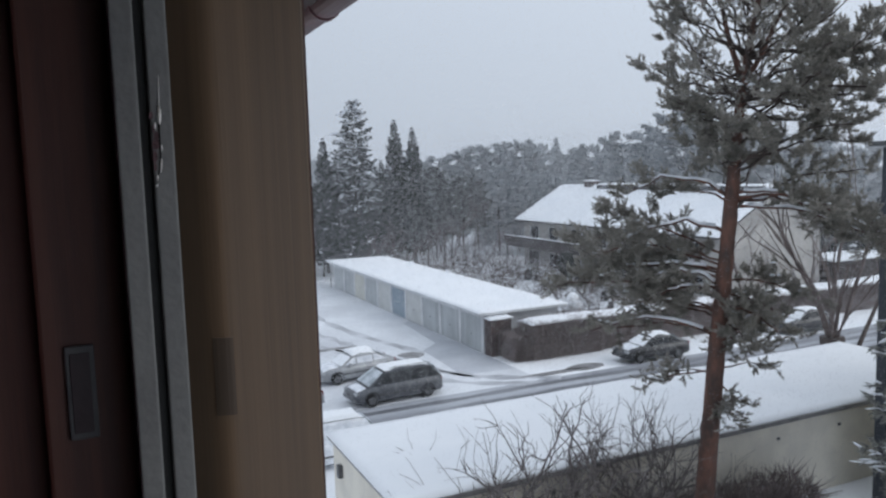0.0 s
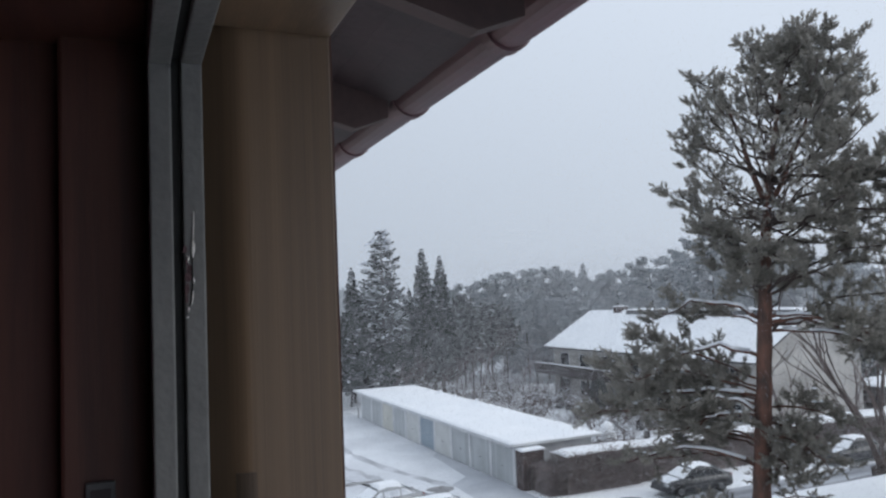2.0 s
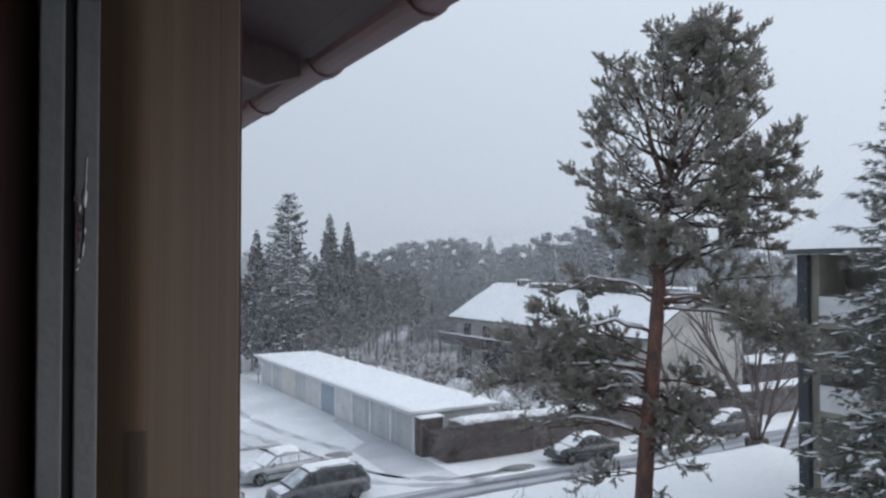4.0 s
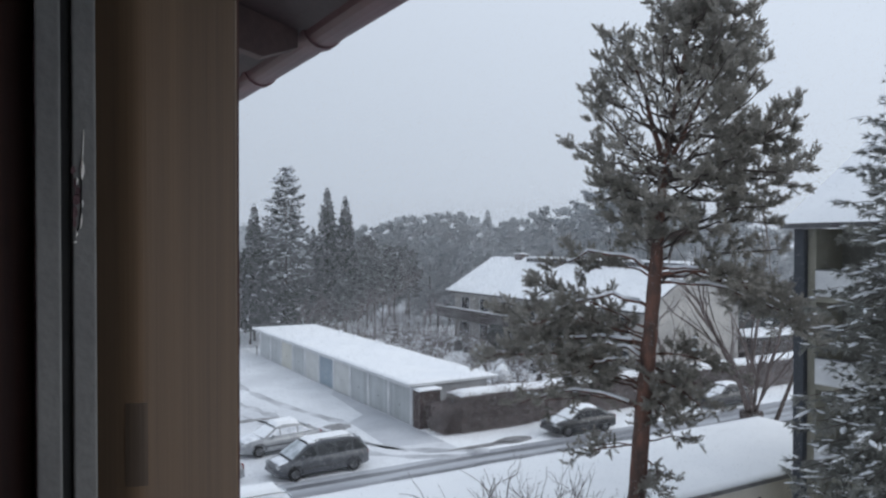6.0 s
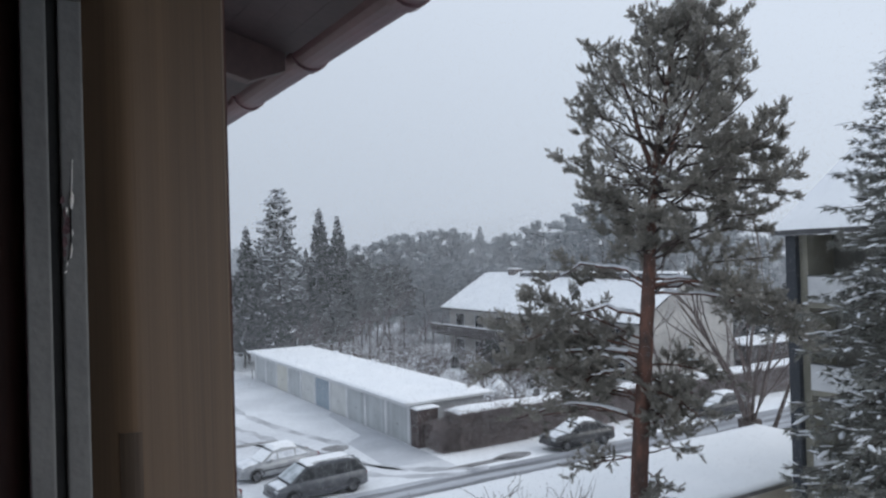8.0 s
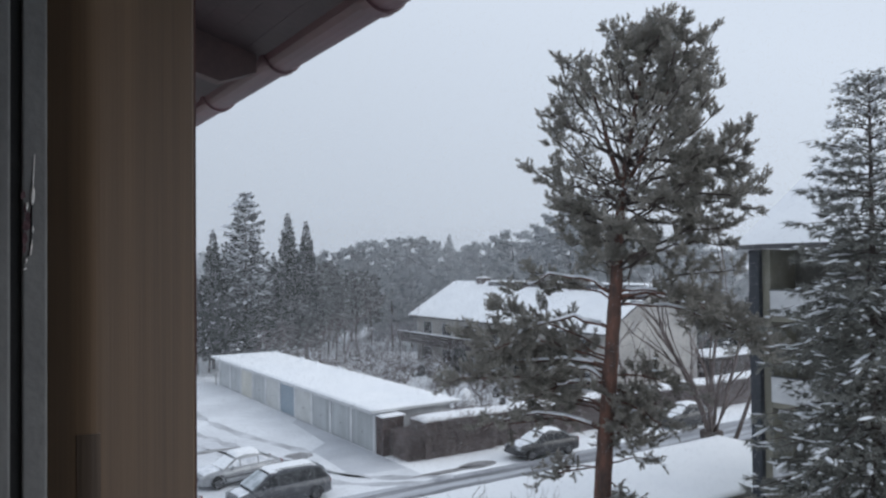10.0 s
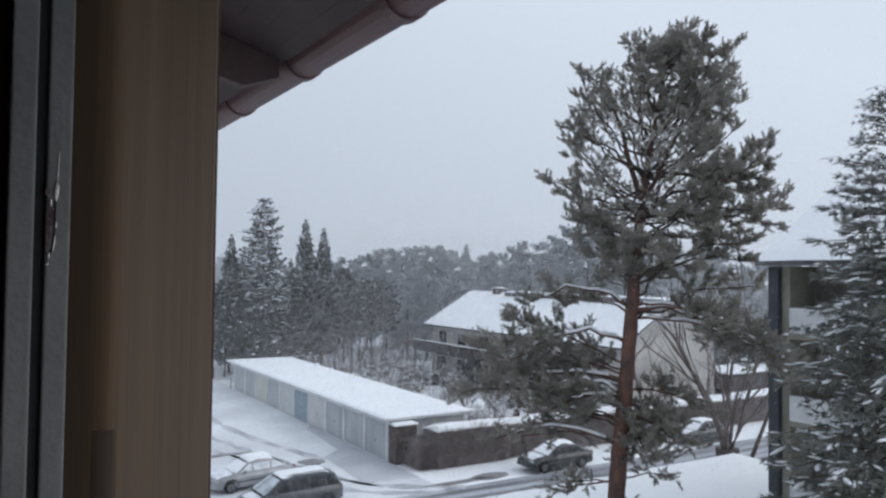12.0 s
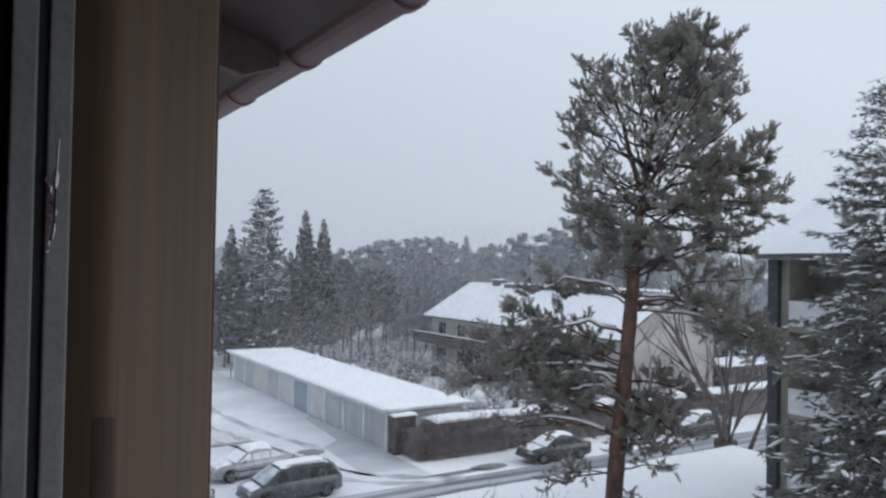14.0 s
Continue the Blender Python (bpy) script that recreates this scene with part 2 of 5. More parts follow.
for k, (y, w) in enumerate(((29.3, 0.5), (30.3, 0.55), (31.3, 0.75), (32.45, 0.7))):
    track("tyre_track", -20, 90, y, w, WET, "dark wet tyre track pressed into street snow", k * 3.7)
solid("apron", Geo().prism([(17.6, 36.3), (20.84, 36.0), (20.84, 52.0), (20.1, 51.0), (19.5, 44.0), (18.0, 42.6)], "z", -0.2, 0.006), APRON, "bare grey slushy strip before the garages", "apron", "structure")


def patch(x, y, rx, ry, label, seed):
    g, n = Geo(), 28
    for z in (0.012, -0.1):
        for k in range(n):
            a = 2 * math.pi * k / n
            r = 1 + 0.35 * noise.noise((math.cos(a) * 1.3 + seed, math.sin(a) * 1.3, seed))
            g.v.append((x + rx * r * math.cos(a), y + ry * r * math.sin(a), z))
    g.f = [tuple(range(n)), tuple(range(n, 2 * n))[::-1]] + [(k, n + k, n + (k + 1) % n, (k + 1) % n) for k in range(n)]
    return solid("wet_patch", g, MELT, label, "wet patch", "structure")


def rut(path, width, label, mat):
    """A curved wheel rut through the given places."""
    g = Geo()
    pts = [Vector((x, y, 0)) for x, y in path]
    fine = []
    for i in range(len(pts) - 1):
        a, b, c, d = pts[max(i - 1, 0)], pts[i], pts[i + 1], pts[min(i + 2, len(pts) - 1)]
        for k in range(8):
            t = k / 8
            fine.append(0.5 * (2 * b + (c - a) * t + (2 * a - 5 * b + 4 * c - d) * t * t + (3 * b - a - 3 * c + d) * t ** 3))
    for i, p in enumerate(fine):
        d = (fine[min(i + 1, len(fine) - 1)] - fine[max(i - 1, 0)]).normalized()
        s = Vector((-d.y, d.x, 0)) * width * max(0.04, 0.42 + 0.75 * noise.noise((p.x * 0.9, p.y * 0.9, 4)))
        for q in (p - s, p + s):
            g.v += [(q.x, q.y, 0.009), (q.x, q.y, -0.1)]
    for i in range(len(fine) - 1):
        a = 4 * i
        g.f += [(a, a + 2, a + 6, a + 4), (a, a + 4, a + 5, a + 1), (a + 2, a + 3, a + 7, a + 6)]
    return solid("tyre_track", g, mat, label, "tyre track", "structure")


for dx, dy in ((0, 0), (-1.4, -0.5)):
    rut([(22 + dx, 33.2 + dy), (18.3 + dx, 35.6 + dy), (16.3 + dx, 39.5 + dy), (14.6 + dx, 46 + dy), (12.6 + dx, 55 + dy), (11.0 + dx, 66 + dy)], 0.6, "grey curved tyre track into the yard", RUT)
rut([(18.2, 35.2), (15.2, 40.8), (12.6, 47.0), (8.0, 54.0), (2.0, 60.0)], 0.4, "dark slushy tyre track across the yard", RUT)
rut([(17.8, 42.0), (15.8, 50.0), (15.0, 60.0), (15.4, 69.0)], 0.6, "faint tyre track along the garages", RUT)
patch(24.4, 34.35, 1.2, 0.48, "dark wet patch melted beside the street", 1.0)
patch(16.9, 41.9, 0.75, 0.75, "dark wet patch where a car stood", 2.0)
patch(22.0, 34.2, 2.2, 0.18, "dark wet streak along the street edge", 5.0)
patch(12.0, 46.0, 2.6, 0.35, "faint slushy streak in the yard", 8.0)



# ---- own block of flats: room, window, eaves ----
def own_building():
    g = Geo()
    g.box(-0.20, 0.30, 1.26, 9.0, -0.2, 12.05).box(-0.20, 0.30, -9.0, -0.75, -0.2, 12.05)
    g.box(-0.20, 0.30, -0.75, 1.26, 11.68, 12.05).box(-0.20, 0.30, -0.75, 1.26, -0.2, 10.02)
    solid("wall_east", g, RENDER_BEIGE, "outer wall of the flat with a window opening", "wall", "structure")
    # closed room shell out of view; its dimness is put into the plaster colour
    solid("wall_north", Geo().box(-4.2, -0.2, 2.6, 2.8, 9.0, 12.05), PLASTER_DIM, "unseen plastered wall of the room, coloured dim", "wall", "structure")
    solid("wall_south", Geo().box(-4.2, -0.2, -3.0, -2.8, 9.0, 12.05), PLASTER_DIM, "unseen plastered wall of the room, coloured dim", "wall", "structure")
    solid("wall_west", Geo().box(-4.4, -4.2, -3.0, 2.8, 9.0, 12.05), PLASTER_DIM, "unseen plastered wall of the room, coloured dim", "wall", "structure")
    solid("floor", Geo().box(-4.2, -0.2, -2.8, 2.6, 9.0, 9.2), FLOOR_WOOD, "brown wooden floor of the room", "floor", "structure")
    solid("ceiling", Geo().box(-4.2, -0.2, -2.8, 2.6, 11.86, 12.05), PLASTER_DIM, "unseen plastered ceiling of the room, coloured dim", "ceiling", "structure")

    win = thing("window_1", (0.1, 1.1, 10.05), "open window with worn white frame and tan outer casing", "window", kind="structure")
    # outer casing boards: side, head, far side and sill
    # the side board turns away from the light in a long soft curve towards the frame
    curve = [(0.0935 + 0.068 * k / 12, 1.1005 + 0.034 * (1 - math.sin(math.pi / 2 * k / 12)) ** 1.2) for k in range(13)]
    outline = [(0.0935, 1.258)] + curve + [(0.2775, 1.1005), (0.2805, 1.1035), (0.2805, 1.258)]
    part("casing", Geo().prism(outline, "z", 10.06, 11.66), REVEAL_TAN, win, "tan varnished wooden side board")
    part("edge_strip", Geo().box(0.281, 0.2835, 1.1035, 1.258, 10.06, 11.66), LINING_BROWN, win, "thin red-brown outer edge")
    part("head_casing", Geo().box(0.094, 0.281, -0.70, 1.0985, 11.612, 11.655, 0.004), REVEAL_TAN, win, "tan varnished wooden head board")
    part("casing", Geo().box(0.094, 0.281, -0.745, -0.702, 10.06, 11.66, 0.004), REVEAL_TAN, win, "tan varnished wooden side board")
    part("window_sill", Geo().box(-0.18, 0.36, -0.74, 1.097, 10.02, 10.056, 0.006), FRAME_WHITE_DIM, win, "white sill board")
    part("frame_strip", Geo().box(0.020, 0.050, 1.092, 1.257, 10.06, 11.66, 0.003), FRAME_WHITE_DIM, win)
    part("frame_strip", Geo().box(0.063, 0.092, 1.094, 1.257, 10.06, 11.66, 0.003), FRAME_WHITE_DIM, win)
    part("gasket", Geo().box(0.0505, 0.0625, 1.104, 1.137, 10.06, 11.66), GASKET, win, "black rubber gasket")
    part("frame_head", Geo().box(0.020, 0.050, -0.70, 1.0915, 11.548, 11.66, 0.003), FRAME_WHITE_DIM, win)
    part("frame_head", Geo().box(0.063, 0.092, -0.70, 1.0935, 11.552, 11.61, 0.003), FRAME_WHITE_DIM, win)
    part("gasket", Geo().box(0.0505, 0.0625, -0.70, 1.103, 11.562, 11.66), GASKET, win, "black rubber gasket")
    part("lining", Geo().box(-0.097, 0.0195, 1.165, 1.257, 10.06, 11.66, 0.006), LINING_BROWN, win, "dark brown wooden inner lining")
    part("lining", Geo().box(-0.215, -0.098, 1.205, 1.258, 10.06, 11.66, 0.006), LINING_BROWN, win, "dark brown wooden inner lining")
    part("head_lining", Geo().box(-0.215, 0.0195, -0.70, 1.204, 11.60, 11.66, 0.004), LINING_BROWN, win, "dark brown wooden inner lining")
    plate = part("catch_plate", Geo().box(-0.066, -0.028, 1.158, 1.1655, 10.84, 10.975, 0.003), TRIM_DARK, win, "dark metal catch plate")
    part("catch_face", Geo().box(-0.060, -0.034, 1.1555, 1.1585, 10.85, 10.965, 0.002), material("plum_metal", (0.035, 0.022, 0.026), None, 0.5, 20, 90, 0.1), plate)
    # faint reflection of the catch plate, built as a thin darker slab
    near = [p for p in curve if 0.122 < p[0] < 0.157]
    part("catch_plate", Geo().prism([(x, y - 0.0012) for x, y in near] + [(x, y + 0.004) for x, y in near[::-1]], "z", 10.86, 10.975), REVEAL_DARK, win, "faint reflection of the catch plate, built on the casing")
    # latch: a thin bent strip over flaked plum paint; chipped edges and highlights are coloured pale
    yf = 1.0925
    g = Geo()
    g.tube([(0.0770, yf, 11.3430), (0.0762, yf, 11.3230), (0.0752, yf, 11.3010)], [0.0005, 0.0006, 0.0008], 6)
    g.tube([(0.0750, yf, 11.3030), (0.0752, yf, 11.2960), (0.0748, yf, 11.2880), (0.0746, yf, 11.2780)], [0.0006, 0.0025, 0.0028, 0.0008], 8)
    g.tube([(0.0685, yf, 11.2810), (0.0688, yf, 11.2770), (0.0686, yf, 11.2710)], [0.0005, 0.0015, 0.0005], 6)
    g.tube([(0.0752, yf, 11.2510), (0.0754, yf, 11.2460), (0.0748, yf, 11.2420)], [0.0004, 0.0012, 0.0004], 6)
    g.tube([(0.0740, yf, 11.2330), (0.0735, yf, 11.2250), (0.0722, yf, 11.2140)], [0.0006, 0.0015, 0.0010], 6)
    g.tube([(0.0682, yf, 11.2110), (0.0680, yf, 11.2070), (0.0672, yf, 11.2030)], [0.0005, 0.0014, 0.0005], 6)
    g.tube([(0.0640, yf, 11.1950), (0.0662, yf, 11.1960), (0.0680, yf, 11.1975)], [0.0006, 0.0012, 0.0006], 6)
    part("latch", g, METAL_WORN_GLINT, win, "thin bent steel latch strip, chipped edges and highlights coloured bright", smooth=True)
    g = Geo()
    g.tube([(0.0744, yf, 11.2790), (0.0738, yf, 11.2600), (0.0738, yf, 11.2410), (0.0722, yf, 11.2190), (0.0668, yf, 11.2030)], [0.0009, 0.0011, 0.0010, 0.0010, 0.0006], 6)
    part("latch_rod", g, GASKET, win, "dark bent rod of the latch", smooth=True)
    g = Geo()
    for x, z, w, h in ((0.0645, 11.2900, 0.0028, 0.006), (0.0690, 11.2520, 0.0055, 0.008), (0.0665, 11.2350, 0.0030, 0.009), (0.0700, 11.2630, 0.0035, 0.006), (0.0672, 11.2730, 0.0022, 0.006), (0.0660, 11.2210, 0.0018, 0.006)):
        g.prism([(x - w, z - h * 0.6), (x - w * 0.2, z - h), (x + w, z - h * 0.3), (x + w * 0.7, z + h * 0.7), (x - w * 0.1, z + h), (x - w * 0.9, z + h * 0.4)], "y", 1.0928, 1.0945)
    part("rust_patch", g, material("plum_primer", (0.115, 0.058, 0.066), (0.08, 0.045, 0.05), 0.8, 40, 150, 0.3), win, "plum primer where paint has flaked")

    cur = thing("curtain", (-0.24, 1.0, 9.25), "pink cotton curtain hanging in folds beside the window", "curtain")
    g, n, rows = Geo(), 60, 90
    for j in range(rows + 1):
        z = 9.25 + 2.5 * j / rows
        for i in range(n + 1):
            s = i / n
            x = -0.176 - 0.62 * s + 0.010 * math.sin(z * 5.1) - 0.010 * math.exp(-((z - 11.33) / 0.03) ** 2) * (1 - s) - 0.05 * max(0, (z - 11.25)) * (1 - s)
            y = 1.055 + 0.03 * math.sin(s * 46 + 0.5 * math.sin(z * 2)) + 0.008 * math.sin(z * 4 + s * 9)
            g.v.append((x, y, z))
    g.f = [(j * (n + 1) + i, j * (n + 1) + i + 1, (j + 1) * (n + 1) + i + 1, (j + 1) * (n + 1) + i) for j in range(rows) for i in range(n)]
    c = part("cloth", g, CURTAIN_PINK, cur, smooth=True)
    c.modifiers.new("thick", "SOLIDIFY").thickness = 0.003
    part("curtain_rail", Geo().tube([(-0.24, -1.0, 11.77), (-0.24, 1.6, 11.77)], [0.012, 0.012], 10), TRIM_DARK, cur, "dark curtain rail")
    part("rail_bracket", Geo().box(-0.25, -0.2, 1.3, 1.33, 11.75, 11.79, 0.004), TRIM_DARK, cur)

    # eaves: sloping roof deck, rafters, fascia and gutter
    roof = thing("roof_eaves", (0.3, 0, 11.8), "dark boarded eaves of the block with maroon gutter", "eaves", kind="structure")
    slope = 0.30
    def deck(x):
        return 11.86 + (0.80 - x) * slope
    part("roof_deck", Geo().prism([(-5.0, deck(-5.0)), (0.80, deck(0.80)), (0.80, deck(0.80) + 0.1), (-5.0, deck(-5.0) + 0.1)], "y", -9, 14), SOFFIT, roof)
    for i in range(7):
        x0 = 0.30 + i * 0.072
        part("soffit_board", Geo().prism([(x0, deck(x0) - 0.022), (x0 + 0.0712, deck(x0 + 0.0712) - 0.022), (x0 + 0.0712, deck(x0 + 0.0712) - 0.002), (x0, deck(x0) - 0.002)], "y", -8.9, 13.9), SOFFIT, roof)
    y = -1.35
    while y < 13.5:
        part("rafter", Geo().prism([(0.30, deck(0.30) - 0.023), (0.77, deck(0.77) - 0.023), (0.77, deck(0.77) - 0.075), (0.66, deck(0.66) - 0.15), (0.30, deck(0.30) - 0.16)], "y", y, y + 0.05), RAFTER, roof)
        y += 0.9
    part("snow", Geo().prism([(-5.0, deck(-5.0) + 0.103), (0.78, deck(0.78) + 0.103), (0.76, deck(0.76) + 0.2), (-5.0, deck(-5.0) + 0.22)], "y", -9, 14), SNOW, roof)
    g = Geo()
    # gutter: half-round channel with thickness
    prof = [(0.845 + 0.062 * math.cos(a), 11.862 + 0.062 * math.sin(a)) for a in [math.pi + math.pi * k / 10 for k in range(11)]]
    prof += [(0.845 + 0.057 * math.cos(a), 11.862 + 0.057 * math.sin(a)) for a in [2 * math.pi - math.pi * k / 10 for k in range(11)]]
    gutter = part("gutter", g.prism(prof, "y", -8, 13.5), GUTTER_METAL, roof, "maroon half-round gutter", smooth=False)
    for k in range(-4, 18):
        yb = 1.58 + 0.665 * k
        ring = [(0.845 + 0.069 * math.cos(a), 11.862 + 0.069 * math.sin(a)) for a in [math.pi * 0.98 + math.pi * 1.04 * j / 12 for j in range(13)]]
        ring += [(0.845 + 0.0625 * math.cos(a), 11.862 + 0.0625 * math.sin(a)) for a in [math.pi * 2.02 - math.pi * 1.04 * j / 12 for j in range(13)]]
        part("bracket", Geo().prism(ring, "y", yb - 0.02, yb + 0.02), GUTTER_METAL, gutter)
    return win


own_building()


# ---- low flat-roofed building across the yard ----
def low_building():
    b = thing("outbuilding", (6.3, 17, 0), "long low beige outbuilding with a flat roof under snow", "building")
    g = Geo().box(6.45, 30.35, 17.15, 23.0, -0.2, 2.66)
    wall = part("wall", g, RENDER_BEIGE, b)
    part("roof", Geo().box(6.3, 30.5, 17.0, 23.15, 2.665, 2.80, 0.02), TRIM_GREY, b, "grey sheet-metal fascia")
    part("snow", Geo().sheet(6.25, 30.55, 17.03, 23.2, 2.803, 0.10, 0.35, 0.035, 1, 0.02), SNOW, b, "thick smooth snow", smooth=True)
    for k in range(8):
        part("wall_vent", Geo().box(8.1 + 2.9 * k, 8.22 + 2.9 * k, 17.11, 17.149, 2.1, 2.2, 0.01), TRIM_DARK, b, "small dark wall vent")
    part("downpipe", Geo().tube([(30.2, 16.98, 0.1), (30.2, 16.98, 2.6)], [0.05, 0.05], 8), WHITE_WALL, b)
    part("side_lamp", Geo().box(6.3, 6.449, 22.0, 22.25, 1.7, 2.1, 0.02), TRIM_DARK, b)
    return b


low_building()


# ---- garage row ----
def garage_row():
    g = thing("garage_row", (20.8, 39.6, 0), "row of garages with grey doors and a snowy flat roof", "garage")
    x, y0, n, step = 20.85, 40.0, 10, 3.12
    y1 = y0 + n * step
    part("wall", Geo().box(x + 0.12, 26.3, y0, y1, -0.2, 2.42), WHITE_WALL, g)
    part("roof", Geo().box(20.45, 26.75, 39.5, y1 + 1.4, 2.425, 2.56, 0.02), WHITE_WALL, g)
    part("snow", Geo().sheet(20.42, 26.8, 39.47, y1 + 1.45, 2.563, 0.09, 0.45, 0.03, 2, 0.03), SNOW, g, "even layer of snow", smooth=True)
    mats = [DOOR_GREY, DOOR_GREY, DOOR_GREY, DOOR_WHITE, DOOR_BLUE, DOOR_WHITE, DOOR_GREY, DOOR_CREAM, DOOR_GREY, DOOR_GREY]
    for i in range(n):
        a = y0 + i * step
        door = part("door", Geo().box(x + 0.06, x + 0.119, a + 0.16, a + step - 0.16, 0.02, 2.2), mats[i], g, {3: "white door", 4: "blue door", 5: "white door", 7: "cream door"}.get(i, ""))
        for k in range(9):
            yy = a + 0.22 + k * (step - 0.44) / 9
            part("rib", Geo().box(x + 0.045, x + 0.0595, yy, yy + (step - 0.44) / 9 - 0.03, 0.06, 2.16, 0.006), mats[i], door)
        part("handle", Geo().box(x + 0.01, x + 0.044, a + step / 2 - 0.07, a + step / 2 + 0.07, 0.95, 1.0, 0.008), TRIM_DARK, door)
        part("post", Geo().box(x, x + 0.118, a - 0.15, a + 0.15, 0, 2.42, 0.01), WHITE_WALL, g)
    part("post", Geo().box(x, x + 0.118, y1 - 0.12, y1 + 0.12, 0, 2.42, 0.01), WHITE_WALL, g)
    part("fascia", Geo().box(x - 0.05, x + 0.117, y0 + 0.13, y1 - 0.13, 2.2, 2.42), WHITE_WALL, g)
    for (sx, sy, r) in ((26.2, 64.0, 0.22), (26.0, 60.2, 0.16), (26.3, 56.5, 0.12)):
        part("roof_vent", Geo().tube([(sx, sy, 2.5), (sx, sy, 2.85), (sx, sy, 2.95)], [r, r, r * 0.3], 10), SNOW, g, "snow-capped roof vent", smooth=True)
    return g


garage_row()


def brick_end():
    b = thing("brick_pier", (21.0, 38.6, 0), "dark brown brick pier with a snow cap beside the garages", "brick pier")
    part("core", Geo().box(20.93, 22.33, 39.0, 39.88, -0.2, 2.2), BRICK_DARK, b)
    part("snow", Geo().sheet(20.85, 22.4, 38.9, 39.95, 2.203, 0.14, 0.15, 0.04, 4, 0.04), SNOW, b, smooth=True)
    return b


brick_end()


# ---- long house behind the hedge ----
def long_house():
    h = thing("row_house", (42.6, 42.9, 0), "long pale two-storey house with a snowy gabled roof", "house")
    x0, x1, y0, y1, ze, zr = 42.1, 54.4, 42.2, 72.3, 5.55, 9.10
    xm = (x0 + x1) / 2
    wall = part("wall", Geo().prism([(x0 + 0.7, -0.2), (x1 - 0.7, -0.2), (x1 - 0.7, ze + 0.2), (xm, zr - 0.2), (x0 + 0.7, ze + 0.2)], "y", y0 + 0.6, y1 - 0.8), HOUSE_WALL, h)
    part("roof", Geo().prism([(x0, ze - 0.12), (xm, zr - 0.12), (x1, ze - 0.12), (x1, ze), (xm, zr), (x0, ze)], "y", y0, y1), TRIM_DARK, h, "dark roof edge")
    g = Geo()
    n, m = 14, 40
    for s in (0, 1):
        o = len(g.v)
        for j in range(m + 1):
            for i in range(n + 1):
                f = i / n
                x = (x0 - 0.05) * (1 - f) + xm * f if s == 0 else (x1 + 0.05) * (1 - f) + xm * f
                y = y0 - 0.05 + (y1 - y0 + 0.1) * j / m
                z = ze + (zr - ze) * f + 0.14 + noise.noise((x * 0.5, y * 0.5, 8)) * 0.04 - (0.1 if i == 0 or j in (0, m) else 0)
                g.v.append((x, y, z))
        g.f += [(o + j * (n + 1) + i, o + j * (n + 1) + i + 1, o + (j + 1) * (n + 1) + i + 1, o + (j + 1) * (n + 1) + i)[::1 if s == 0 else -1] for j in range(m) for i in range(n)]
    part("snow", g, SNOW, h, "smooth snow on the roof", smooth=True)
    cap = part("ridge_cap", Geo().box(xm - 0.75, xm + 0.75, 43.6, 64.6, zr - 0.35, zr + 0.12, 0.02), TRIM_DARK, h, "dark raised ridge cap")
    part("snow", Geo().sheet(xm - 0.85, xm + 0.85, 43.5, 64.7, zr + 0.123, 0.16, 0.4, 0.03, 14), SNOW, cap, smooth=True)
    for yy, s in ((50.3, 0.5), (66.5, 0.6)):
        c = part("chimney", Geo().box(xm - 0.5, xm + 0.5, yy - s, yy + s, zr - 0.8, zr + 0.5, 0.02), BRICK_DARK, h, "dark brick chimney")
        part("cap", Geo().sheet(xm - 0.55, xm + 0.55, yy - s - 0.05, yy + s + 0.05, zr + 0.502, 0.12, 0.3, 0.02, 6), SNOW, c)
    for yy in (45.2, 49.0, 53.5, 57.5, 61.5, 65.5, 69.2):
        for zz in (0.9, 3.6):
            w = part("window", Geo().box(x0 + 0.64, x0 + 0.699, yy - 0.8, yy + 0.8, zz, zz + 1.35), GLASS_DARK, h, "dark window")
            part("window_frame", Geo().box(x0 + 0.6, x0 + 0.639, yy - 0.88, yy - 0.8, zz - 0.06, zz + 1.4).box(x0 + 0.6, x0 + 0.639, yy + 0.8, yy + 0.88, zz - 0.06, zz + 1.4).box(x0 + 0.6, x0 + 0.639, yy - 0.8, yy + 0.8, zz + 1.35, zz + 1.4).box(x0 + 0.55, x0 + 0.639, yy - 0.8, yy + 0.8, zz - 0.06, zz), WHITE_WALL, w)
    # dark balcony along the far half of the long side
    bal = part("balcony", Geo().box(x0 - 0.9, x0 + 0.69, 57.5, 73.0, 2.72, 2.9).box(x0 - 0.9, x0 - 0.82, 57.5, 73.0, 2.9, 3.85).box(x0 - 0.81, x0 + 0.69, 72.92, 73.0, 2.9, 3.85), TIMBER_DARK, h, "dark boarded balcony")
    part("snow", Geo().sheet(x0 - 0.95, x0 - 0.77, 57.5, 73.0, 3.853, 0.09, 0.3, 0.03, 5), SNOW, bal)
    for yy in (57.8, 62.8, 67.8, 72.7):
        part("post", Geo().box(x0 - 0.88, x0 - 0.74, yy - 0.07, yy + 0.07, 0, 2.71), TIMBER_DARK, bal)
    return h


long_house()


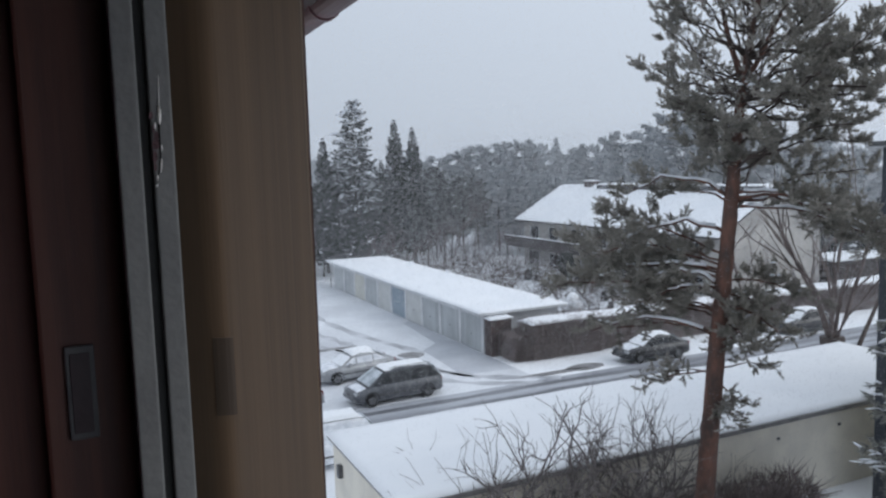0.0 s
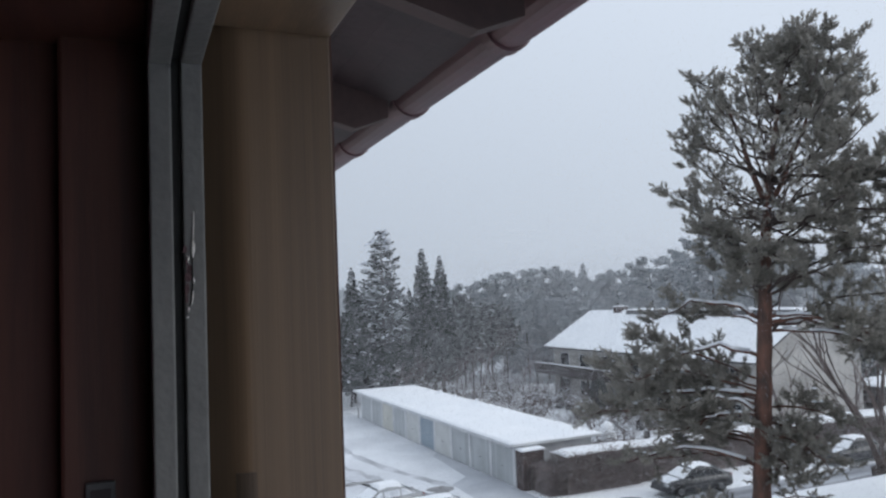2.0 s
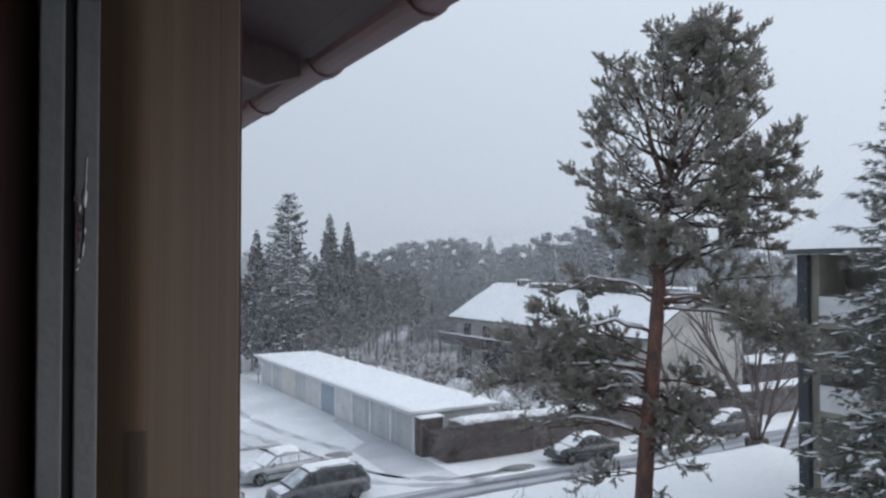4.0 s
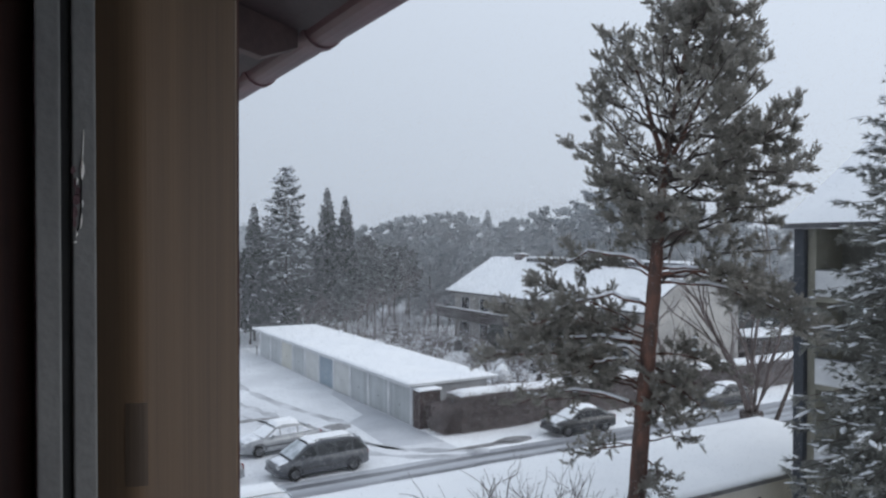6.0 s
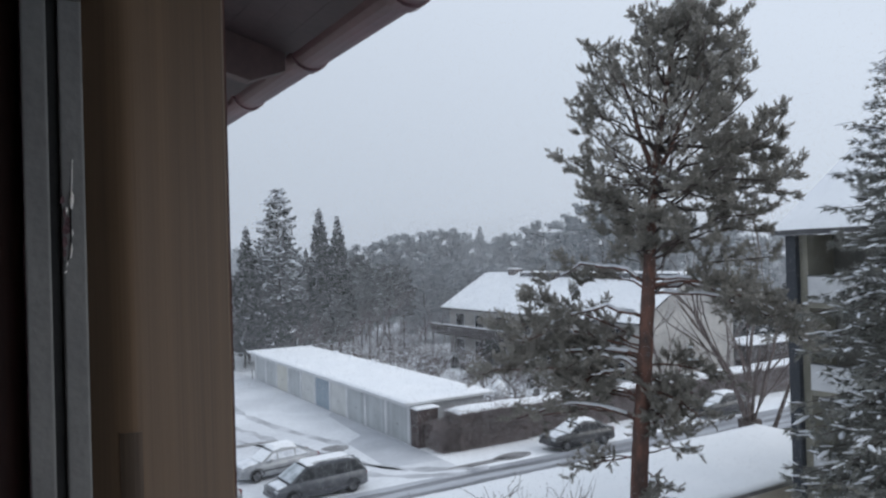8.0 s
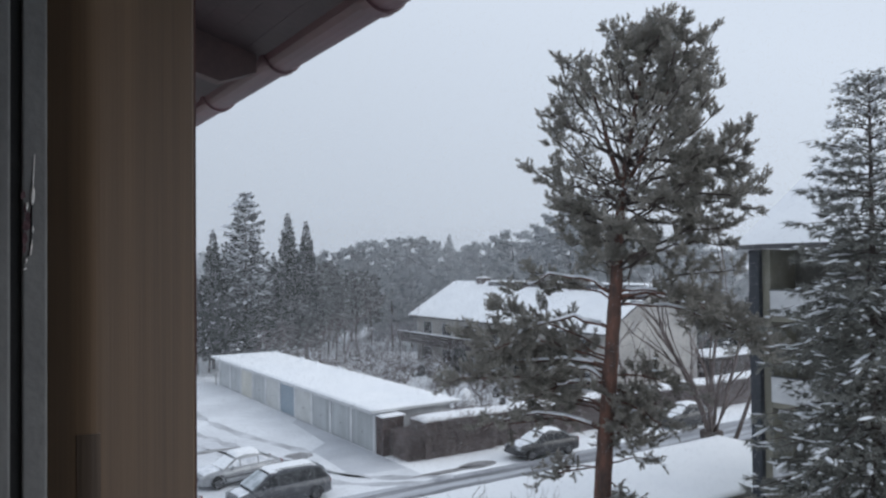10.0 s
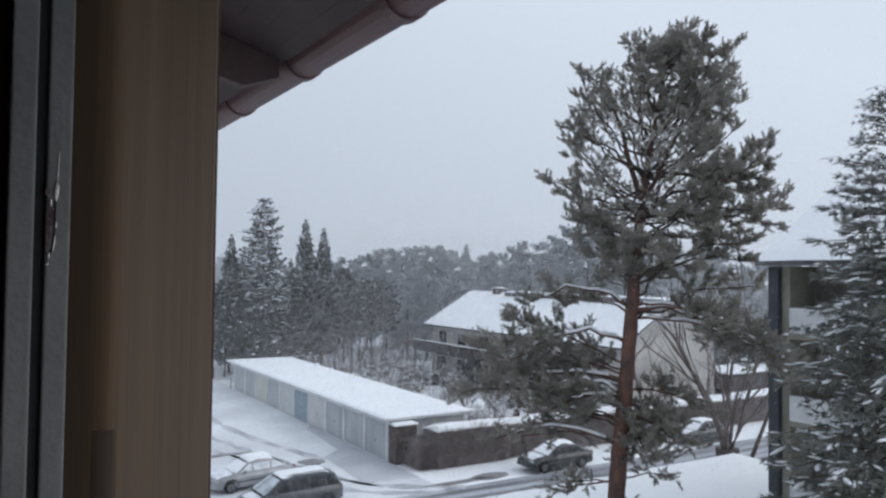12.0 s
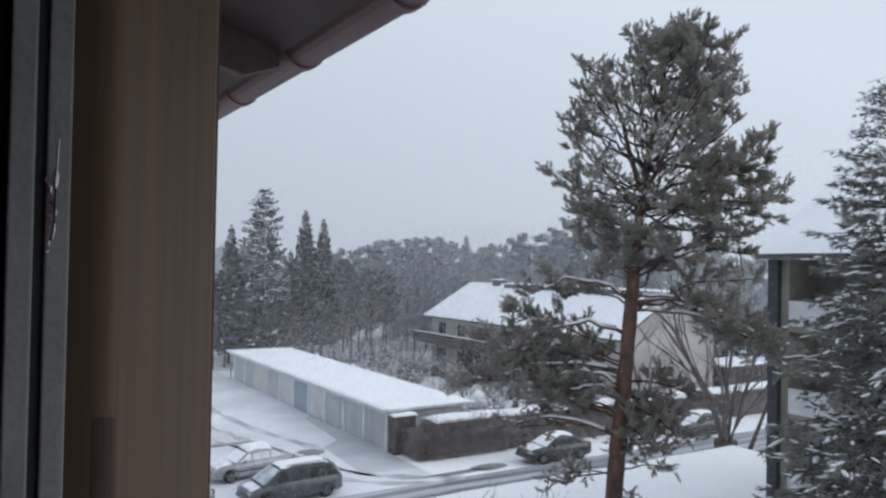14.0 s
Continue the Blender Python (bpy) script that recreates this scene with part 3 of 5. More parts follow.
# ---- block of flats with balconies, across the court ----
def balcony_block():
    b = thing("apartment_building", (22.1, 15.5, 0), "beige apartment block with white balconies and snowy roof", "apartment building")
    x, y1, y0 = 22.25, 15.5, -14.0
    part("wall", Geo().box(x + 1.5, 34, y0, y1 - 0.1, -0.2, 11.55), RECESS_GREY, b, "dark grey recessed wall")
    part("end_wall", Geo().box(x + 0.1, x + 1.499, 14.86, y1 - 0.1, -0.2, 11.55).box(x + 0.1, 34, y1 - 0.099, y1 - 0.02, -0.2, 11.55), BLOCK_WALL, b)
    part("corner_pier", Geo().box(x - 0.10, x + 0.2, y1 - 0.36, y1 + 0.02, -0.2, 11.54, 0.03), PIER_BLUE, b, "dark blue-grey corner pier")
    rise = 0.62
    part("roof", Geo().prism([(x - 0.35, 11.56), (28.2, 11.56 + rise * 6.3), (34.5, 11.56), (34.5, 11.72), (28.2, 11.72 + rise * 6.3), (x - 0.35, 11.72)], "y", y0 - 0.4, y1 + 0.3), TRIM_DARK, b, "dark roof edge")
    g = Geo()
    n, m = 14, 40
    for j in range(m + 1):
        for i in range(n + 1):
            xx = x - 0.38 + (28.2 - x + 0.38) * i / n
            yy = y1 + 0.33 - (y1 - y0 + 0.7) * j / m
            g.v.append((xx, yy, 11.72 + rise * (xx - x + 0.35) + 0.12 + noise.noise((xx * 0.6, yy * 0.6, 2)) * 0.03 - (0.1 if i == 0 or j in (0, m) else 0)))
    g.f = [(j * (n + 1) + i, j * (n + 1) + i + 1, (j + 1) * (n + 1) + i + 1, (j + 1) * (n + 1) + i)[::-1] for j in range(m) for i in range(n)]
    part("snow", g, SNOW, b, "smooth snow on the roof", smooth=True)
    for storey in range(4):
        z = 1.15 + 2.8 * storey
        for k in range(3):
            a = 14.82 - k * 6.4
            if z - 0.2 < 0:
                continue
            bal = part("balcony", Geo().box(x + 0.05, x + 1.499, a - 4.6, a, z - 0.35, z - 0.17), BLOCK_WALL, b)
            part("parapet", Geo().box(x + 0.0, x + 0.08, a - 4.6, a, z - 0.16, z + 0.66, 0.01), WHITE_WALL, bal, "white balcony parapet")
            part("rail", Geo().box(x - 0.01, x + 0.09, a - 4.62, a + 0.01, z + 0.661, z + 0.70, 0.005), TRIM_DARK, bal)
            part("glazed_door", Geo().box(x + 1.43, x + 1.498, a - 4.2, a - 2.4, z - 0.16, z + 1.9), GLASS_DARK, bal, "dark balcony door glass")
            part("divider", Geo().box(x + 0.1, x + 1.497, a - 4.8, a - 4.63, z - 0.35, z + 2.4), BLOCK_WALL, bal)
    return b


balcony_block()


# ---- foliage ----
def leaf_material(name, base, other, rough=0.75):
    m = bpy.data.materials.new(name)
    m.use_nodes = True
    n, l = m.node_tree.nodes, m.node_tree.links
    b = n["Principled BSDF"]
    geo, ramp = n.new("ShaderNodeNewGeometry"), n.new("ShaderNodeValToRGB")
    tc, big = n.new("ShaderNodeTexCoord"), n.new("ShaderNodeTexNoise")
    big.inputs["Scale"].default_value = 0.8
    l.new(tc.outputs["Object"], big.inputs["Vector"])
    mix = n.new("ShaderNodeMath")
    mix.operation = "MULTIPLY_ADD"
    mix.inputs[1].default_value = 0.5
    l.new(geo.outputs["Random Per Island"], mix.inputs[0])
    l.new(big.outputs[0], mix.inputs[2])
    ramp.color_ramp.elements[0].position, ramp.color_ramp.elements[0].color = 0.4, (*other, 1)
    ramp.color_ramp.elements[1].position, ramp.color_ramp.elements[1].color = 1.0, (*base, 1)
    l.new(mix.outputs[0], ramp.inputs[0])
    l.new(ramp.outputs[0], b.inputs["Base Color"])
    b.inputs["Roughness"].default_value = rough
    tra, mix_s = n.new("ShaderNodeBsdfTranslucent"), n.new("ShaderNodeMixShader")
    mix_s.inputs[0].default_value = 0.35
    l.new(ramp.outputs[0], tra.inputs[0])
    l.new(b.outputs[0], mix_s.inputs[1])
    l.new(tra.outputs[0], mix_s.inputs[2])
    l.new(mix_s.outputs[0], n["Material Output"].inputs[0])
    return m


# pine needles lightened well beyond their own colour to carry the haze
PINE_NEEDLES = leaf_material("haze_lightened_pine_needles", (0.43, 0.408, 0.37), (0.195, 0.184, 0.167))
SPRUCE_NEEDLES = leaf_material("spruce_needles", (0.31, 0.31, 0.29), (0.14, 0.145, 0.136))
# needles graded by distance: haze is put into the two paler colours
EDGE_NEEDLES = leaf_material("wood_edge_needles", (0.084, 0.090, 0.088), (0.040, 0.044, 0.044))
HAZE_MID = leaf_material("half_hazed_needles", (0.19, 0.195, 0.197), (0.115, 0.12, 0.123))
HAZE_FAR = leaf_material("hazed_needles", (0.38, 0.41, 0.435), (0.30, 0.325, 0.345))
BARK_PINE = material("red_brown_pine_bark", (0.175, 0.088, 0.066), (0.062, 0.044, 0.040), 0.9, 4, 18, 1.0, stretch=(1, 1, 0.4), depth=0.04, contrast=0.7)
BARK_GREY = material("grey_brown_bark", (0.105, 0.082, 0.075), (0.055, 0.045, 0.042), 0.9, 3, 25, 0.6, stretch=(1, 1, 0.3))
BARK_PALE = material("pale_mottled_bark", (0.20, 0.18, 0.175), (0.075, 0.062, 0.06), 0.9, 5, 30, 0.5, contrast=0.6)
# far birch twigs: the purple-grey tint of haze is part of this colour
TWIG_HAZE = leaf_material("haze_tinted_twigs", (0.27, 0.215, 0.22), (0.15, 0.118, 0.122))
TWIG = leaf_material("bare_brown_twigs", (0.25, 0.205, 0.195), (0.11, 0.09, 0.086))
TWIG_RED = leaf_material("red_brown_hedge_twigs", (0.36, 0.31, 0.305), (0.23, 0.196, 0.193))


def mesh_np(name, v, f, mat):
    me = bpy.data.meshes.new(name)
    v, f = np.asarray(v, dtype=np.float32), np.asarray(f, dtype=np.int32)
    me.vertices.add(len(v))
    me.vertices.foreach_set("co", v.ravel())
    me.loops.add(f.size)
    me.loops.foreach_set("vertex_index", f.ravel())
    me.polygons.add(len(f))
    me.polygons.foreach_set("loop_start", np.arange(0, f.size, 3, dtype=np.int32))
    me.materials.append(mat)
    me.update(calc_edges=True)
    return me


def part_np(name, v, f, mat, parent, label="", kind=""):
    ob = new(name, mesh_np(name, v, f, mat))
    ob.parent = parent
    BASE[ob] = BASE[parent]
    return tagged(ob, label, kind=kind)


def brush(rng, blades, cone, length, width):
    """One tuft about +z: blades as thin triangles within a cone of that many degrees."""
    v, f = [], []
    for i in range(blades):
        a, t = rng.uniform(0, 2 * math.pi), radians(cone) * math.sqrt(rng.uniform(0.03, 1))
        d = np.array((math.sin(t) * math.cos(a), math.sin(t) * math.sin(a), math.cos(t)))
        side = np.cross(d, rng.normal(size=3))
        side /= np.linalg.norm(side)
        ln = length * rng.uniform(0.7, 1.1)
        s = np.array((0, 0, rng.uniform(-0.3, 0.35) * length))
        v += [s + side * width * 0.5, s - side * width * 0.5, s + d * ln]
        f.append((3 * i, 3 * i + 1, 3 * i + 2))
    return np.array(v), np.array(f)


def shoot(rng, blades, stem, length, width):
    """One pine shoot about +z: needles all along a short stem, spread wide below and upright at the tip."""
    v, f = [], []
    for i in range(blades):
        k = rng.uniform(0, 1)
        a, t = rng.uniform(0, 2 * math.pi), radians(72 - 50 * k + rng.uniform(-14, 14))
        d = np.array((math.sin(t) * math.cos(a), math.sin(t) * math.sin(a), math.cos(t)))
        side = np.cross(d, rng.normal(size=3))
        side /= np.linalg.norm(side)
        p = np.array((0, 0, stem * k))
        v += [p + side * width * 0.5, p - side * width * 0.5, p + d * length * rng.uniform(0.75, 1.1)]
        f.append((3 * i, 3 * i + 1, 3 * i + 2))
    return np.array(v), np.array(f)


def lump(flat=0.5):
    """A low lump of snow."""
    v = [(math.cos(a), math.sin(a), 0.0) for a in [k * math.pi / 3 for k in range(6)]] + [(0.5 * math.cos(a), 0.5 * math.sin(a), flat) for a in [k * math.pi / 3 + 0.4 for k in range(6)]] + [(0, 0, -0.15)]
    f = []
    for k in range(6):
        n = (k + 1) % 6
        f += [(k, n, 6 + k), (n, 6 + n, 6 + k), (12, n, k)]
    f += [(6, 7, 8), (6, 8, 9), (6, 9, 10), (6, 10, 11)]
    return np.array(v, dtype=float), np.array(f)


def scatter(base, places, axes, scales, rng, along=None):
    """Copies of a small mesh at places, its +z along axes, turned at random about them or with +x along given ways, joined into one."""
    bv, bf = base
    p, a = np.asarray(places, dtype=float), np.asarray(axes, dtype=float)
    a = a / np.linalg.norm(a, axis=1, keepdims=True)
    r = rng.normal(size=a.shape)
    x = np.cross(a, r) if along is None else np.asarray(along, dtype=float) - a * np.sum(np.asarray(along) * a, axis=1, keepdims=True)
    x /= np.linalg.norm(x, axis=1, keepdims=True)
    y = np.cross(a, x)
    s = np.asarray(scales, dtype=float).reshape(len(p), 1, 1)
    v = (bv[None, :, 0:1] * x[:, None, :] + bv[None, :, 1:2] * y[:, None, :] + bv[None, :, 2:3] * a[:, None, :]) * s + p[:, None, :]
    f = bf[None] + (np.arange(len(p)) * len(bv))[:, None, None]
    return v.reshape(-1, 3), f.reshape(-1, 3)


def bend(a, b, sag, n=7, wob=0.0, rng=None):
    """Points of a limb from a to b; sag lifts (+) or lowers (-) its middle."""
    a, b = np.array(a, dtype=float), np.array(b, dtype=float)
    pts = []
    for i in range(n):
        t = i / (n - 1)
        p = a + (b - a) * t
        p[2] += sag * 4 * t * (1 - t)
        if wob and 0 < i:
            p += rng.normal(size=3) * wob
        pts.append(p)
    return pts


class Crown:
    """Gathers limbs, tufts and snow of one conifer."""

    def __init__(self, seed):
        self.rng = np.random.default_rng(seed)
        self.wood, self.limbs, self.snow_wood = Geo(), [], Geo()
        self.p, self.a, self.s = [], [], []
        self.sp, self.ss = [], []

    def tuft(self, p, axis, s, snow=0.0):
        self.p.append(p), self.a.append(axis), self.s.append(s)
        if self.rng.uniform() < snow:
            self.sp.append(np.array(p) + (0, 0, 0.05 * s)), self.ss.append(s * self.rng.uniform(0.25, 0.6))

    def limb(self, pts, r0, r1, start=0.45, twigs=9, tufts=7, twig=0.6, snow=0.12, size=1.0, lift=0.25, sides=5):
        rng = self.rng
        n = len(pts)
        wood = Geo()
        self.limbs.append(wood)
        wood.tube(pts, [r0 + (r1 - r0) * i / (n - 1) for i in range(n)], sides)
        for k in range(twigs):
            t = start + (1 - start) * (k + rng.uniform(0, 1)) / twigs
            f = min(t, 0.999) * (n - 1)
            i = int(f)
            q = pts[i] + (pts[i + 1] - pts[i]) * (f - i)
            d = pts[i + 1] - pts[i]
            d = d / np.linalg.norm(d)
            out = d * rng.uniform(0.2, 0.9) + rng.normal(size=3) * (0.75, 0.75, 0.35) + (0, 0, lift)
            out /= np.linalg.norm(out)
            e = q + out * twig * rng.uniform(0.6, 1.25)
            wood.tube([q, (q + e) / 2 + (0, 0, 0.03), e], [r1 * 0.7, r1 * 0.5, r1 * 0.25], 3, cap=False)
            for j in range(tufts):
                w = rng.uniform(0.5, 1.05)
                p = q + (e - q) * w + rng.normal(size=3) * (0.15, 0.15, 0.09) * size
                ax = out + rng.normal(size=3) * 0.5 + (0, 0, 0.35)
                self.tuft(p, ax, size * rng.uniform(0.75, 1.2), snow)


    def spray(self, pts, r0, r1, start=0.45, twigs=9, shoots=5, twig=0.6, snow=0.03, size=1.0, lift=0.25, sides=5):
        """A limb whose twigs end in separate brush-like shoots."""
        rng, n, wood = self.rng, len(pts), Geo()
        self.limbs.append(wood)
        wood.tube(pts, [r0 + (r1 - r0) * i / (n - 1) for i in range(n)], sides)
        for k in range(twigs):
            f = min(start + (1 - start) * (k + rng.uniform(0, 1)) / twigs, 0.999) * (n - 1)
            i = int(f)
            q, d = pts[i] + (pts[i + 1] - pts[i]) * (f - i), pts[i + 1] - pts[i]
            out = d / np.linalg.norm(d) * rng.uniform(0.2, 0.9) + rng.normal(size=3) * (0.75, 0.75, 0.4) + (0, 0, lift)
            out /= np.linalg.norm(out)
            e = q + out * twig * rng.uniform(0.55, 1.2)
            wood.tube([q, (q + e) / 2 + (0, 0, 0.03), e], [r1 * 0.6, r1 * 0.45, r1 * 0.25], 3, cap=False)
            for j in range(shoots):
                o = out * 0.75 + rng.normal(size=3) * (0.5, 0.5, 0.3) + (0, 0, 0.55)
                o /= np.linalg.norm(o)
                p = q + (e - q) * (1 if j == 0 else rng.uniform(0.35, 1.0)) + o * rng.uniform(0.02, 0.16)
                self.tuft(p, o, size * rng.uniform(0.8, 1.25), snow)
                self.tuft(p - o * 0.10, o + rng.normal(size=3) * 0.25, size * rng.uniform(0.7, 1.0), 0)


def pine_tree():
    """The tall pine: local x runs across the view, z up."""
    c = Crown(11)
    rng = c.rng
    tree = thing("pine_tree", (0, 0, 0), "tall Scots pine with red-brown trunk and dusted crown", "pine tree")

    zs, xs = [-0.2, 3.1, 6.7, 9.6, 12.7, 15.0, 17.7], [0, 0.22, 0.46, 0.70, 0.93, 1.28, 1.80]
    def axis(z):
        return np.array((np.interp(z, zs, xs), 0.12 * math.sin(z * 0.5), z))
    def trunk_r(z):
        return float(np.interp(z, [0, 1.0, 6, 10, 12.7, 15, 17.6], [0.34, 0.26, 0.215, 0.175, 0.115, 0.06, 0.02]))
    t = Geo()
    hs = np.linspace(-0.2, 17.3, 60)
    t.tube([axis(h) + rng.normal(size=3) * (0.006, 0.006, 0) for h in hs], [trunk_r(h) * rng.uniform(0.96, 1.05) for h in hs], 14)
    part("trunk", t, BARK_PINE, tree, "red-brown flaky trunk", smooth=True)
    # second leader that parts from the trunk
    fork = bend(axis(13.1), (0.05, 0.2, 16.2), 0.05, 8, 0.03, rng)
    part("leader", Geo().tube(fork, [0.085 - 0.009 * i for i in range(8)], 7), BARK_PINE, tree, smooth=True)
    fork2 = bend(axis(13.2), (2.3, -0.3, 16.0), -0.25, 8, 0.03, rng)
    part("leader", Geo().tube(fork2, [0.075 - 0.008 * i for i in range(8)], 7), BARK_PINE, tree, smooth=True)

    hz = [10.3, 11.3, 12.3, 12.8, 13.6, 14.1, 14.8, 15.4, 16.0, 16.8, 17.1, 17.6, 17.95]
    left = [0.5, 0.8, 1.6, 1.75, 2.5, 2.0, 2.25, 2.7, 2.0, 2.2, 1.0, 0.35, 0.1]
    right = [2.9, 3.2, 3.3, 3.3, 3.3, 3.15, 2.75, 2.35, 1.9, 1.85, 1.3, 0.6, 0.1]
    count = 96
    for i in range(count):
        ze = 10.9 + 6.35 * ((i + 0.5) / count) ** 0.92
        phi = i * 2.39996 + rng.uniform(-0.3, 0.3)
        side = np.interp(ze, hz, right if math.cos(phi) > 0 else left)
        deep = 0.5 * (np.interp(ze, hz, left) + np.interp(ze, hz, right)) * 0.85
        rad = 1 / math.hypot(math.cos(phi) / side, math.sin(phi) / deep) * rng.uniform(0.80, 1.06)
        za = ze - rad * rng.uniform(0.2, 0.5) if ze < 12.0 else max(12.3 + 0.3 * (i % 5), ze - rad * rng.uniform(0.6, 1.1))
        za = max(9.9, round(za / 0.55) * 0.55 + rng.uniform(-0.08, 0.08))
        top = axis(ze)
        end = top + (rad * math.cos(phi), rad * math.sin(phi), 0)
        a = axis(min(za, 17.2))
        r0 = 0.015 + 0.010 * rad
        pts = bend(a, end, rng.uniform(-0.12, 0.10) * rad if ze > 12 else 0.12 * rad, 9, 0.05, rng)
        c.spray(pts, r0, 0.012, 0.42 if rad > 1.5 else 0.25, int(5 + 3.4 * rad), 9 if math.cos(phi) > 0 else 6, 0.40 + 0.04 * rad, 0.03, 0.95, 0.3)
    for k in range(16):
        c.spray(bend(axis(16.6), axis(16.85) + rng.normal(size=3) * (0.45, 0.4, 0.2), 0, 4), 0.02, 0.01, 0.3, 4, 4, 0.32, 0.04)

    # low limbs: end across, end depth, end height, height at the trunk, arch, twigs
    low = [(4.3, -0.4, 9.1, 10.3, 0.55, 24), (3.6, 0.9, 9.4, 10.2, 0.4, 20), (2.8, -1.4, 10.0, 10.4, 0.3, 18), (4.6, 0.5, 9.0, 10.1, 0.35, 22), (-0.9, 0.4, 10.5, 10.2, 0.15, 9),
           (-2.3, -0.6, 8.9, 9.45, 0.55, 12), (-2.6, 1.4, 10.0, 8.9, 0.1, 18), (-3.4, 0.5, 9.3, 8.6, 0.2, 20), (-3.0, -0.3, 8.2, 8.5, 0.3, 20),
           (-1.9, 1.2, 8.4, 8.4, 0.2, 16), (-1.3, -0.6, 7.7, 8.1, 0.2, 14), (-2.6, -0.7, 6.9, 6.8, 0.45, 6), (-1.7, -0.6, 10.5, 10.35, 0.4, 7), (-1.25, -0.7, 8.3, 8.1, 0.32, 5), (-0.9, -0.6, 7.9, 7.85, 0.3, 5), (-1.9, 1.0, 7.6, 7.4, 0.2, 10),
           (2.4, 0.3, 7.8, 8.2, 0.2, 14), (1.9, -0.6, 7.0, 7.6, 0.2, 12), (1.8, 0.9, 7.4, 7.9, 0.1, 10),
           (-3.6, -0.8, 8.1, 7.9, 0.2, 16), (-2.3, 0.8, 7.5, 7.4, 0.2, 8), (-0.9, 0.9, 8.9, 8.7, 0.1, 10),
           (-2.8, 1.0, 8.7, 8.3, 0.1, 14), (-1.5, 1.5, 8.0, 8.0, 0.1, 14), (-1.2, 0.7, 7.4, 7.3, 0.1, 12), (1.3, 0.4, 7.2, 7.7, 0.1, 12),
           (1.3, -0.4, 6.6, 7.3, 0.1, 10), (1.0, 0.4, 6.5, 6.9, 0.1, 8), (-2.4, 0.6, 6.7, 7.0, 0.15, 5)]
    for x, y, z, za, arch, tw in low:
        pts = bend(axis(za), (x, y, z), arch, 10, 0.03, rng)
        c.spray(pts, 0.06 if arch >= 0.4 else 0.046 if arch >= 0.3 else 0.032, 0.012, 0.55 if arch >= 0.3 else 0.25, int(tw * 1.6), 7, 0.58, 0.04, 1.0, 0.12, 6)
        n = len(pts)
        if arch < 0.3:
            continue
        part("limb_snow", Geo().tube([p + (0, 0, 0.045 - 0.003 * i) for i, p in enumerate(pts[1:-1])], [0.054 - 0.0045 * i for i in range(n - 2)], 5), SNOW_DUST, tree, "snow lying along a low limb", smooth=True)
    for x, y, z, za, tw in ((-1.25, -0.2, 5.5, 5.9, 10), (-0.75, 0.3, 5.7, 5.8, 8), (1.55, 0.2, 6.1, 5.9, 6), (0.95, -0.3, 5.1, 5.7, 11), (0.75, 0.2, 4.6, 5.3, 9)):
        c.spray(bend(axis(za), (x, y, z), 0.1, 7, 0.02, rng), 0.03, 0.01, 0.5, tw, 4, 0.42, 0.2, 1.0, 0.1)
    for k, w in enumerate(c.limbs):
        part("limb", w, BARK_GREY if k < count + 16 else BARK_PINE, tree, smooth=True)
    # the crown is open about the fork
    keep = [i for i, q in enumerate(c.p) if ((q[0] - 0.8) / 1.35) ** 2 + ((q[2] - 14.0) / 1.6) ** 2 > 1 or rng.uniform() < 0.22]
    c.p, c.a, c.s = [c.p[i] for i in keep], [c.a[i] for i in keep], [c.s[i] for i in keep]
    b = shoot(rng, 22, 0.15, 0.095, 0.027)
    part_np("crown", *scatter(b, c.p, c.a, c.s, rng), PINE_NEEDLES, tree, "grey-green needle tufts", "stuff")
    part_np("crown_snow", *scatter(lump(0.45), c.sp, [(0, 0, 1)] * len(c.sp), np.array(c.ss) * 0.15, rng), SNOW_DUST, tree, "snow dust on the needles", "stuff")
    tree.matrix_basis = pose(13.8, 14.5, 0, 0, 0, -45)
    return tree


pine_tree()


